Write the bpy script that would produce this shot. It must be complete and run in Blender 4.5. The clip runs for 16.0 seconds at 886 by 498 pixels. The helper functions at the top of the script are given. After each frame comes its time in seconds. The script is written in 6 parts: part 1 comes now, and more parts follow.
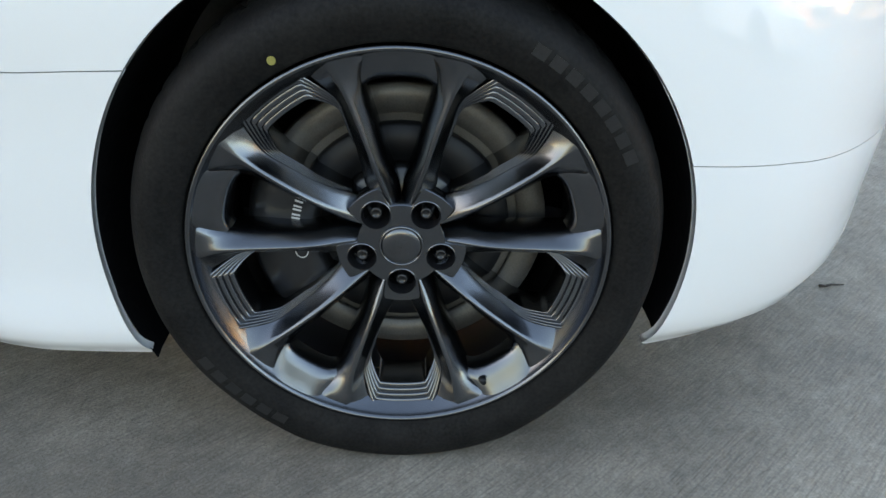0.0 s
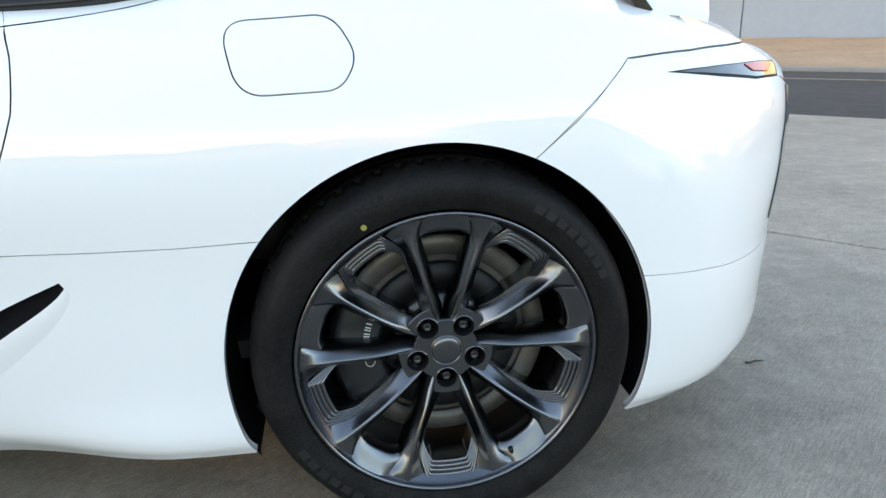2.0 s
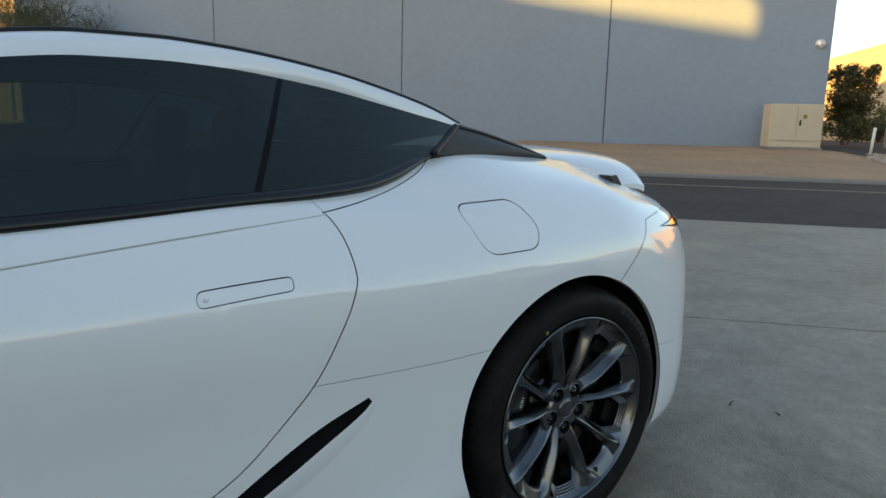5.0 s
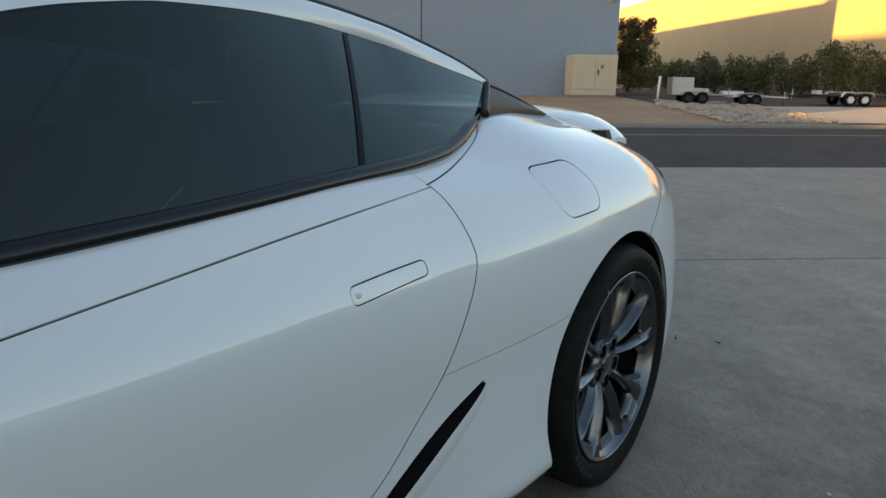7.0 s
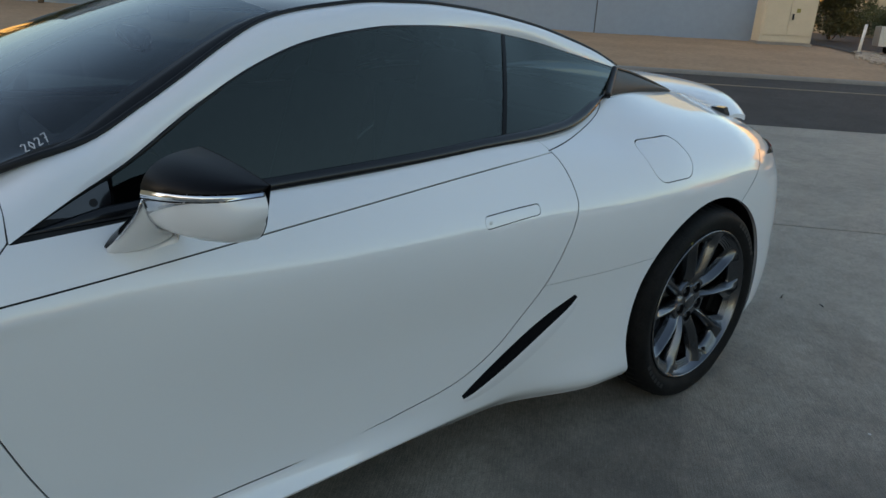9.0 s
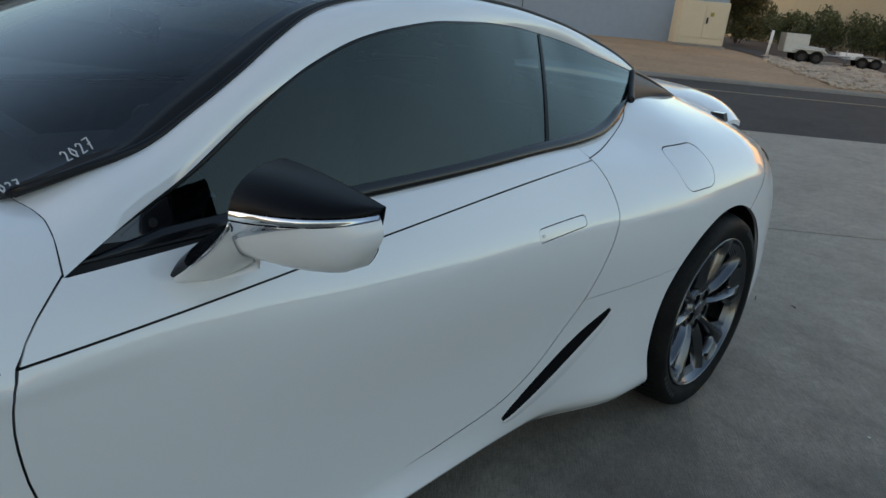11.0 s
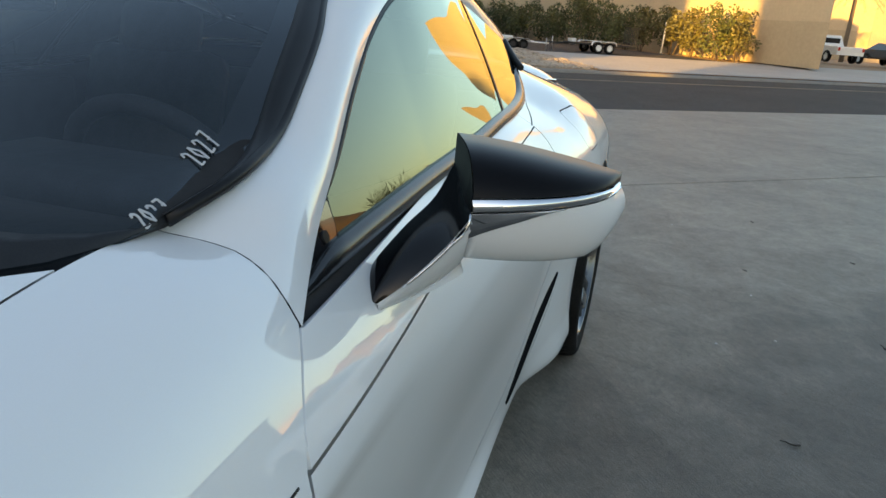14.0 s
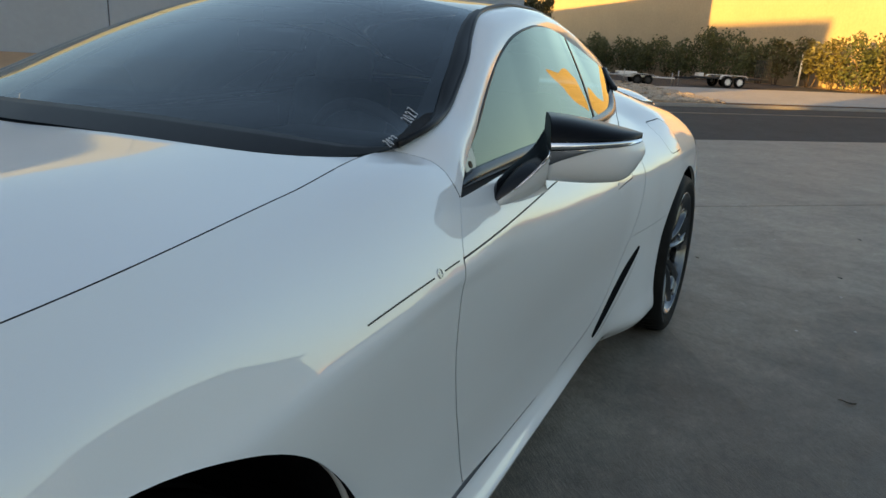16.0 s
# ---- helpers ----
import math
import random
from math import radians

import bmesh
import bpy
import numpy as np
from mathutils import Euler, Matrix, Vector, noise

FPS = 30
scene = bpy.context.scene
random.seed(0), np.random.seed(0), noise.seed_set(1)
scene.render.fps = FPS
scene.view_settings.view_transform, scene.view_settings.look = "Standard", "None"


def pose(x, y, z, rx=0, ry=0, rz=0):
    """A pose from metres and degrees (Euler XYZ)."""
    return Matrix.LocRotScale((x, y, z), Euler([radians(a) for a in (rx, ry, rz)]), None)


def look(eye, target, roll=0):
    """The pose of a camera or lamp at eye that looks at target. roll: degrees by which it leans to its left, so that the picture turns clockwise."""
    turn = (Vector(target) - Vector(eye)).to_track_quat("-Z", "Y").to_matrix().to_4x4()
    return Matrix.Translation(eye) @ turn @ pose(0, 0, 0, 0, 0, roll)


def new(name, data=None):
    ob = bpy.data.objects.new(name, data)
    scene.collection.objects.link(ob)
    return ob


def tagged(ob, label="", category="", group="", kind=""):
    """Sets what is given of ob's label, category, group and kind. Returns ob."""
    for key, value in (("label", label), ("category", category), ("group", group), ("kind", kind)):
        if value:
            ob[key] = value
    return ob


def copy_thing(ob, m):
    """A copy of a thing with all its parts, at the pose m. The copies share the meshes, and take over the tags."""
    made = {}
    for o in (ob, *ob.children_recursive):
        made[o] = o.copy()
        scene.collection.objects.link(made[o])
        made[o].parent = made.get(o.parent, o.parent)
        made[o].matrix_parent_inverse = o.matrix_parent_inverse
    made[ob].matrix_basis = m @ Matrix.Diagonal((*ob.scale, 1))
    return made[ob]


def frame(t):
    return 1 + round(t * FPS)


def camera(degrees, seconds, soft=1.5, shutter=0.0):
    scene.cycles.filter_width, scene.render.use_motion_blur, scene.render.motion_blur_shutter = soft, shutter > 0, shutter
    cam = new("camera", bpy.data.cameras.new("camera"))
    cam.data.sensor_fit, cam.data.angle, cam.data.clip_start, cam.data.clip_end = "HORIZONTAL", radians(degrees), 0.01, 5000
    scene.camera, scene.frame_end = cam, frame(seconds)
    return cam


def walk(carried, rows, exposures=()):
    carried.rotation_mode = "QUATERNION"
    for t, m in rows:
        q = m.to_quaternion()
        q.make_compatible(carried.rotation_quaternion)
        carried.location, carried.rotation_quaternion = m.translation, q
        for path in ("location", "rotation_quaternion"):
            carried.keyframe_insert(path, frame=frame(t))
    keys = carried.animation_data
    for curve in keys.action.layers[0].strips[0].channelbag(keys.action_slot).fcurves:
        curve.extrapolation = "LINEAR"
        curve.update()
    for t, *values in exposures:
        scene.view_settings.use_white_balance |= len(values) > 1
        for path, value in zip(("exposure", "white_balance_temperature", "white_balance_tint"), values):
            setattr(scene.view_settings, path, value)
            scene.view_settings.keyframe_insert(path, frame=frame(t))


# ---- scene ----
from mathutils.geometry import delaunay_2d_cdt

cam = camera(66.3, 16.0)
PATH = [
    (0, (0.025, -0.798, 0.813), (0.095, 0.954, -0.149), 1.3),
    (0.5, (0.016, -0.784, 0.785), (0.104, 0.998, -0.118), 1.0),
    (1, (0.011, -0.804, 0.791), (0.105, 1.016, -0.033), 1.1),
    (1.5, (-0.03, -0.897, 0.859), (0.11, 0.93, 0.059), 0.9),
    (2, (-0.168, -1.132, 0.938), (0.1, 0.756, 0.332), -1.3),
    (2.5, (-0.438, -1.245, 1.028), (-0.003, 0.639, 0.515), -0.8),
    (3, (-0.699, -1.344, 1.094), (-0.107, 0.527, 0.707), -0.6),
    (3.5, (-0.9, -1.448, 1.136), (-0.145, 0.378, 0.829), -0.8),
    (4, (-1.147, -1.537, 1.173), (-0.315, 0.256, 0.872), 0.5),
    (6.5, (-1.632, -0.693, 1.165), (-0.086, 0.481, 0.685), 0.7),
    (7, (-1.793, -0.709, 1.175), (-0.25, 0.466, 0.688), 0.6),
    (7.5, (-1.936, -0.79, 1.215), (-0.467, 0.449, 0.661), 2.2),
    (8, (-2.08, -0.918, 1.289), (-0.684, 0.393, 0.713), 1.9),
    (8.5, (-2.139, -1.031, 1.32), (-0.817, 0.323, 0.673), 2.5),
    (9, (-2.17, -1.152, 1.346), (-0.973, 0.299, 0.666), 2.9),
    (11.5, (-2.328, -0.647, 1.326), (-0.895, 0.53, 0.577), 5.1),
    (12, (-2.275, -0.435, 1.318), (-0.759, 0.531, 0.441), 4.3),
    (12.5, (-2.293, -0.279, 1.315), (-0.648, 0.356, 0.372), 5.5),
    (13, (-2.334, -0.177, 1.273), (-0.591, 0.218, 0.375), 5.2),
    (13.5, (-2.399, -0.143, 1.238), (-0.595, 0.2, 0.446), 4.1),
    (14, (-2.559, -0.189, 1.216), (-0.747, 0.368, 0.578), 4.3),
    (14.5, (-2.688, -0.24, 1.216), (-0.88, 0.396, 0.644), 3.7),
    (15, (-2.855, -0.29, 1.219), (-1.059, 0.4, 0.671), 2.6),
    (15.5, (-3.03, -0.356, 1.223), (-1.255, 0.41, 0.71), 1.3),
    (16, (-3.16, -0.456, 1.196), (-1.46, 0.441, 0.642), 2.6),
]
EXPOSURES = [(0.0, 2.95, 7900, 19), (0.6, 3.17, 7900, 19), (1.5, 3.25, 7900, 19), (2.0, 3.05, 7800, 19), (2.5, 2.45, 7600, 17), (3.0, 1.95, 7450, 16), (4.0, 1.73, 7450, 15),
             (6.3, 1.53, 7450, 15), (9.0, 1.4, 7350, 15), (12.5, 1.4, 7450, 15), (13.5, 1.75, 7600, 14), (14.7, 1.68, 7650, 14), (15.3, 1.5, 7600, 14), (16.0, 1.33, 7550, 14)]
walk(cam, [(t, look(eye, target, roll)) for t, eye, target, roll in PATH], EXPOSURES)

# ---- light ----
SUN_TO = Vector((-0.973, 0.233, 0.128)).normalized()
SUN_EL = math.asin(SUN_TO.z)
world = bpy.data.worlds.new("sky")
scene.world = world
world.use_nodes = True
wn = world.node_tree.nodes
wn.clear()
sky = wn.new("ShaderNodeTexSky")
sky.sky_type = "NISHITA"
sky.sun_disc = False
sky.sun_elevation = SUN_EL
sky.sun_rotation = math.atan2(SUN_TO.x, SUN_TO.y)
sky.air_density, sky.dust_density, sky.ozone_density = 1.0, 1.2, 1.5
wbg = wn.new("ShaderNodeBackground")
wbg.inputs[1].default_value = 0.15
wout = wn.new("ShaderNodeOutputWorld")
world.node_tree.links.new(sky.outputs[0], wbg.inputs[0])
world.node_tree.links.new(wbg.outputs[0], wout.inputs[0])
sun = new("sun", bpy.data.lights.new("sun", "SUN"))
sun.data.energy, sun.data.angle, sun.data.color = 5.0, radians(0.6), (1.0, 0.57, 0.12)
sun.matrix_world = look(SUN_TO * 100, (0, 0, 0))


# ---- materials ----
def node_mat(name, base, rough=0.5, metal=0.0, coat=0.0, vary=0.0, scale=8.0, bump=0.0, bump_scale=60.0, tint=None, spec=0.5, detail=6.0):
    """A principled surface with colour variation at two scales and fine relief, in object metres."""
    m = bpy.data.materials.new(name)
    m.use_nodes = True
    nt = m.node_tree
    n, l = nt.nodes, nt.links
    p = n["Principled BSDF"]
    p.inputs["Base Color"].default_value = (*base, 1)
    p.inputs["Roughness"].default_value = rough
    p.inputs["Metallic"].default_value = metal
    p.inputs["Specular IOR Level"].default_value = spec
    p.inputs["Coat Weight"].default_value = coat
    p.inputs["Coat Roughness"].default_value = 0.02
    co = n.new("ShaderNodeTexCoord")
    if vary > 0:
        n1 = n.new("ShaderNodeTexNoise")
        n1.inputs["Scale"].default_value, n1.inputs["Detail"].default_value = scale, detail
        n1.inputs["Roughness"].default_value = 0.65
        n2 = n.new("ShaderNodeTexNoise")
        n2.inputs["Scale"].default_value, n2.inputs["Detail"].default_value = scale * 14, 3
        add = n.new("ShaderNodeMath")
        add.operation = "ADD"
        ramp = n.new("ShaderNodeValToRGB")
        ramp.color_ramp.elements[0].position, ramp.color_ramp.elements[1].position = 0.72, 1.28
        ramp.color_ramp.elements[0].position = 0.36
        ramp.color_ramp.elements[1].position = 0.64
        half = n.new("ShaderNodeMath")
        half.operation = "MULTIPLY"
        half.inputs[1].default_value = 0.5
        dark = tuple(max(0, c * (1 - vary)) for c in base)
        light = tuple(min(1, c * (1 + vary)) for c in (tint or base))
        ramp.color_ramp.elements[0].color, ramp.color_ramp.elements[1].color = (*dark, 1), (*light, 1)
        for t in (n1, n2):
            l.new(co.outputs["Object"], t.inputs["Vector"])
        l.new(n1.outputs["Fac"], add.inputs[0])
        l.new(n2.outputs["Fac"], add.inputs[1])
        l.new(add.outputs[0], half.inputs[0])
        l.new(half.outputs[0], ramp.inputs[0])
        l.new(ramp.outputs[0], p.inputs["Base Color"])
    if bump > 0:
        nb = n.new("ShaderNodeTexNoise")
        nb.inputs["Scale"].default_value, nb.inputs["Detail"].default_value = bump_scale, 4
        b = n.new("ShaderNodeBump")
        b.inputs["Strength"].default_value, b.inputs["Distance"].default_value = bump, 0.01
        l.new(co.outputs["Object"], nb.inputs["Vector"])
        l.new(nb.outputs["Fac"], b.inputs["Height"])
        l.new(b.outputs[0], p.inputs["Normal"])
    return m


def ground_mat(name, base, fine, rough, bump, broom=None, stain=0.0, shade_patch=None, spec=0.6):
    """Cast or rolled ground: broad stains, hand-sized mottling and single grains, with matching relief."""
    m = bpy.data.materials.new(name)
    m.use_nodes = True
    n, l = m.node_tree.nodes, m.node_tree.links
    p = n["Principled BSDF"]
    p.inputs["Roughness"].default_value = rough
    p.inputs["Specular IOR Level"].default_value = spec
    co = n.new("ShaderNodeTexCoord")

    def noise_of(scale, detail, vector=None, rgh=0.62):
        t = n.new("ShaderNodeTexNoise")
        t.inputs["Scale"].default_value, t.inputs["Detail"].default_value = scale, detail
        t.inputs["Roughness"].default_value = rgh
        l.new(vector or co.outputs["Object"], t.inputs["Vector"])
        return t

    def maths(op, a, b, c=None):
        k = n.new("ShaderNodeMath")
        k.operation = op
        for i, v in enumerate((a, b, c)):
            if v is None:
                continue
            if isinstance(v, (int, float)):
                k.inputs[i].default_value = v
            else:
                l.new(v, k.inputs[i])
        return k.outputs[0]
    value = None
    for scale, detail, amount in ((0.5, 8, 0.75), (2.4, 8, 0.8), (11.0, 6, 0.85), (fine * 0.25, 3, 0.7), (fine, 3, 0.95)):
        t = noise_of(scale, detail)
        f = maths("MULTIPLY_ADD", t.outputs["Fac"], amount, 1 - amount / 2)
        value = f if value is None else maths("MULTIPLY", value, f)
        relief = t.outputs["Fac"]
    if broom is not None:
        # broom marks: faint streaks along one direction, broken up
        mp = n.new("ShaderNodeMapping")
        mp.vector_type = "TEXTURE"
        mp.inputs["Rotation"].default_value = (0, 0, broom)
        mp.inputs["Scale"].default_value = (1 / 16.0, 1 / 230.0, 1.0)
        l.new(co.outputs["Object"], mp.inputs["Vector"])
        t = noise_of(1.0, 3, mp.outputs[0], 0.6)
        patch = noise_of(1.7, 4)
        groove = n.new("ShaderNodeMapRange")
        groove.inputs["From Min"].default_value, groove.inputs["From Max"].default_value = 0.33, 0.62
        groove.inputs["To Min"].default_value, groove.inputs["To Max"].default_value = -0.33, 0.20
        l.new(t.outputs["Fac"], groove.inputs["Value"])
        depth = maths("MULTIPLY", groove.outputs[0], maths("MULTIPLY_ADD", patch.outputs["Fac"], 1.5, -0.10))
        value = maths("MULTIPLY", value, maths("ADD", depth, 1.0))
        relief = maths("ADD", relief, depth)
    if stain > 0:
        # old dark drips and tyre scuffs
        t = noise_of(1.3, 9, None, 0.72)
        ramp = n.new("ShaderNodeMapRange")
        ramp.inputs["From Min"].default_value, ramp.inputs["From Max"].default_value = 0.56, 0.72
        ramp.inputs["To Min"].default_value, ramp.inputs["To Max"].default_value = 1.0, 1.0 - stain
        l.new(t.outputs["Fac"], ramp.inputs["Value"])
        value = maths("MULTIPLY", value, ramp.outputs[0])
    if shade_patch is not None:
        # painted shade: darkens an ellipse of the ground, with a ragged edge
        x, y, rx, ry, dark = shade_patch
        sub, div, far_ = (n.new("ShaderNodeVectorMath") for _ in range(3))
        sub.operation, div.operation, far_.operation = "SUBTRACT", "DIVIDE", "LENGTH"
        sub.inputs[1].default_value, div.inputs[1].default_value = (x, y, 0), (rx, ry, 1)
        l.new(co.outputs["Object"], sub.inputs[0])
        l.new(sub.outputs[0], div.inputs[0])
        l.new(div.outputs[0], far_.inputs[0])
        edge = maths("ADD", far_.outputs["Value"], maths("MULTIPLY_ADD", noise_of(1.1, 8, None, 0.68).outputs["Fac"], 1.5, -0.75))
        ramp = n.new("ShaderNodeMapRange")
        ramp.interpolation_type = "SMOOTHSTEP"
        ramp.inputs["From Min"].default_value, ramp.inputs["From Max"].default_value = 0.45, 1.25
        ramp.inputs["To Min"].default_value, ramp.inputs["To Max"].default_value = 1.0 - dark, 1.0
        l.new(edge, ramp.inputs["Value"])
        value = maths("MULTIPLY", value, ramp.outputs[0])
    mix = n.new("ShaderNodeVectorMath")
    mix.operation = "SCALE"
    mix.inputs[0].default_value = base
    l.new(value, mix.inputs["Scale"])
    l.new(mix.outputs[0], p.inputs["Base Color"])
    b = n.new("ShaderNodeBump")
    b.inputs["Strength"].default_value, b.inputs["Distance"].default_value = bump, 0.003
    l.new(relief, b.inputs["Height"])
    l.new(b.outputs[0], p.inputs["Normal"])
    return m


def glass_mat(name, tint, ior=1.5, gloss=(0.88, 1.0, 0.93)):
    """A thin pane: tinted see-through with a sharp Fresnel gloss."""
    m = bpy.data.materials.new(name)
    m.use_nodes = True
    nt = m.node_tree
    n, l = nt.nodes, nt.links
    n.clear()
    out = n.new("ShaderNodeOutputMaterial")
    mix = n.new("ShaderNodeMixShader")
    tr = n.new("ShaderNodeBsdfTransparent")
    tr.inputs[0].default_value = (*tint, 1)
    gl = n.new("ShaderNodeBsdfGlossy")
    gl.inputs["Roughness"].default_value = 0.0
    gl.inputs["Color"].default_value = (*gloss, 1)
    fr = n.new("ShaderNodeFresnel")
    fr.inputs["IOR"].default_value = ior
    # two faces of the pane: 2F / (1 + F)
    dbl, one, div = n.new("ShaderNodeMath"), n.new("ShaderNodeMath"), n.new("ShaderNodeMath")
    dbl.operation, one.operation, div.operation = "MULTIPLY", "ADD", "DIVIDE"
    dbl.inputs[1].default_value = 2.0
    one.inputs[1].default_value = 1.0
    l.new(fr.outputs[0], dbl.inputs[0])
    l.new(fr.outputs[0], one.inputs[0])
    l.new(dbl.outputs[0], div.inputs[0])
    l.new(one.outputs[0], div.inputs[1])
    l.new(div.outputs[0], mix.inputs[0])
    l.new(tr.outputs[0], mix.inputs[1])
    l.new(gl.outputs[0], mix.inputs[2])
    l.new(mix.outputs[0], out.inputs[0])
    return m


M_PAINT = node_mat("white_pearl_paint", (0.83, 0.835, 0.84), 0.42, 0.0, 1.0, vary=0.015, scale=900.0, spec=0.4)
M_PAINT.node_tree.nodes["Principled BSDF"].inputs["Coat IOR"].default_value = 1.85
M_PAINT.node_tree.nodes["Principled BSDF"].inputs["Coat Roughness"].default_value = 0.018
M_GAP = node_mat("dark_underbody", (0.012, 0.012, 0.013), 0.8, vary=0.3)
M_LINER = node_mat("arch_liner_plastic", (0.006, 0.006, 0.007), 0.9, vary=0.3, bump=0.2, spec=0.08)
M_BLACK = node_mat("gloss_black", (0.006, 0.006, 0.008), 0.12, 0.0, 1.0, vary=0.1)
M_CAP = node_mat("satin_black_cap", (0.005, 0.005, 0.006), 0.3, 0.0, 0.0, vary=0.2, scale=40.0, spec=0.14)
M_TRIM = node_mat("black_rubber_trim", (0.008, 0.008, 0.009), 0.4, vary=0.2, scale=30.0, spec=0.3)
M_CHROME = node_mat("bright_chrome", (0.82, 0.83, 0.85), 0.05, 1.0)
M_RIM = node_mat("dark_hyper_metal", (0.150, 0.156, 0.166), 0.23, 1.0, 0.15, vary=0.08, scale=120.0)
M_STEP = node_mat("machined_metal", (0.18, 0.187, 0.20), 0.22, 1.0, 0.12, vary=0.08, scale=150.0)
M_TYRE = node_mat("tyre_rubber", (0.0055, 0.0055, 0.006), 0.62, vary=0.35, scale=14.0, bump=0.12, bump_scale=220.0, tint=(0.011, 0.0105, 0.010), spec=0.14)
M_TYRE_MARK = node_mat("raised_rubber", (0.014, 0.014, 0.0145), 0.42, vary=0.3, scale=30.0, spec=0.35)
M_DISC = node_mat("brake_disc_iron", (0.12, 0.11, 0.097), 0.42, 0.5, vary=0.2, scale=30.0)
M_CALIPER = node_mat("black_caliper", (0.01, 0.01, 0.011), 0.35, 0.0, 0.4, vary=0.2)
M_WHITE = node_mat("white_print", (0.55, 0.55, 0.55), 0.5)
M_YELLOW = node_mat("yellow_dot_paint", (0.24, 0.21, 0.05), 0.6, vary=0.15, scale=60)
M_GLASS_SIDE = glass_mat("tinted_side_glass", (0.110, 0.163, 0.180), 1.37)
M_GLASS_FRONT = glass_mat("windscreen_glass", (0.80, 0.85, 0.86), 1.45, (0.80, 0.86, 0.90))
M_ROOF = node_mat("black_glass_roof", (0.006, 0.006, 0.008), 0.06, 0.0, 0.6, vary=0.1)
M_LENS = node_mat("red_lamp_lens", (0.55, 0.035, 0.02), 0.2, 0.0, 0.3, vary=0.1)
M_LENS_DARK = node_mat("smoked_lamp_lens", (0.04, 0.04, 0.043), 0.06, 0.0, 1.0, vary=0.1)
M_STALK = node_mat("polished_black", (0.004, 0.004, 0.005), 0.1, vary=0.1, spec=0.35)
M_DARKCHROME = node_mat("dark_chrome", (0.52, 0.53, 0.56), 0.05, 1.0, vary=0.05)
M_BELT = node_mat("gloss_black_moulding", (0.006, 0.006, 0.007), 0.22, 0.0, 0.0, vary=0.2, scale=40.0)
M_COWL = node_mat("matte_black_plastic", (0.013, 0.014, 0.016), 0.42, vary=0.25, scale=60.0, bump=0.05, bump_scale=300.0, spec=0.45)
M_PANEL = node_mat("dark_grey_panel", (0.030, 0.031, 0.032), 0.5, vary=0.15, scale=60.0, spec=0.3)
M_CABIN = node_mat("dark_cabin_trim", (0.028, 0.029, 0.03), 0.7, vary=0.25, scale=25.0, bump=0.1)
M_SEAT = node_mat("dark_leather", (0.055, 0.053, 0.05), 0.5, vary=0.25, scale=20.0, bump=0.12)
M_BARREL = node_mat("dark_barrel", (0.010, 0.010, 0.011), 0.5, 0.3, vary=0.15, scale=40.0)
M_SILVER = node_mat("satin_silver", (0.55, 0.56, 0.57), 0.3, 1.0, vary=0.05)


# ---- mesh helpers ----
def link_mesh(name, verts, faces, mat, parent=None, label="", smooth=True, normals=None):
    me = bpy.data.meshes.new(name)
    me.from_pydata([tuple(map(float, v)) for v in verts], [], [tuple(map(int, f)) for f in faces])
    me.materials.append(mat)
    if smooth:
        me.polygons.foreach_set("use_smooth", [True] * len(me.polygons))
    me.update()
    if normals is not None:
        me.normals_split_custom_set_from_vertices([tuple(map(float, v)) for v in normals])
    ob = new(name, me)
    if parent is not None:
        ob.parent = parent
    if label:
        tagged(ob, label)
    return ob


def part(name, bm, mat, parent, label="", smooth=False):
    me = bpy.data.meshes.new(name)
    bmesh.ops.recalc_face_normals(bm, faces=bm.faces[:])
    bm.to_mesh(me)
    bm.free()
    me.materials.append(mat)
    if smooth:
        me.polygons.foreach_set("use_smooth", [True] * len(me.polygons))
    ob = new(name, me)
    if parent is not None:
        ob.parent = parent
    if label:
        tagged(ob, label)
    return ob


def thing(name, label, category, m=None, group="", kind=""):
    ob = new(name)
    ob.empty_display_size = 0.1
    if m is not None:
        ob.matrix_basis = m
    return tagged(ob, label, category, group, kind)


def add_box(bm, lo, hi, bevel=0.0, m=None):
    r = bmesh.ops.create_cube(bm, size=1.0)
    vs = r["verts"]
    c = [(a + b) / 2 for a, b in zip(lo, hi)]
    s = [abs(b - a) for a, b in zip(lo, hi)]
    for v in vs:
        v.co = Vector((v.co.x * s[0] + c[0], v.co.y * s[1] + c[1], v.co.z * s[2] + c[2]))
    if bevel > 0:
        es = list({e for v in vs for e in v.link_edges})
        r2 = bmesh.ops.bevel(bm, geom=es, offset=bevel, segments=2, affect="EDGES", profile=0.6)
        vs = list({v for f in r2["faces"] for v in f.verts} | {v for v in vs if v.is_valid})
    if m is not None:
        bmesh.ops.transform(bm, matrix=m, verts=vs)
    return vs


def box_part(name, lo, hi, mat, parent, bevel=0.005, label="", m=None):
    bm = bmesh.new()
    add_box(bm, lo, hi, bevel, m)
    return part(name, bm, mat, parent, label)


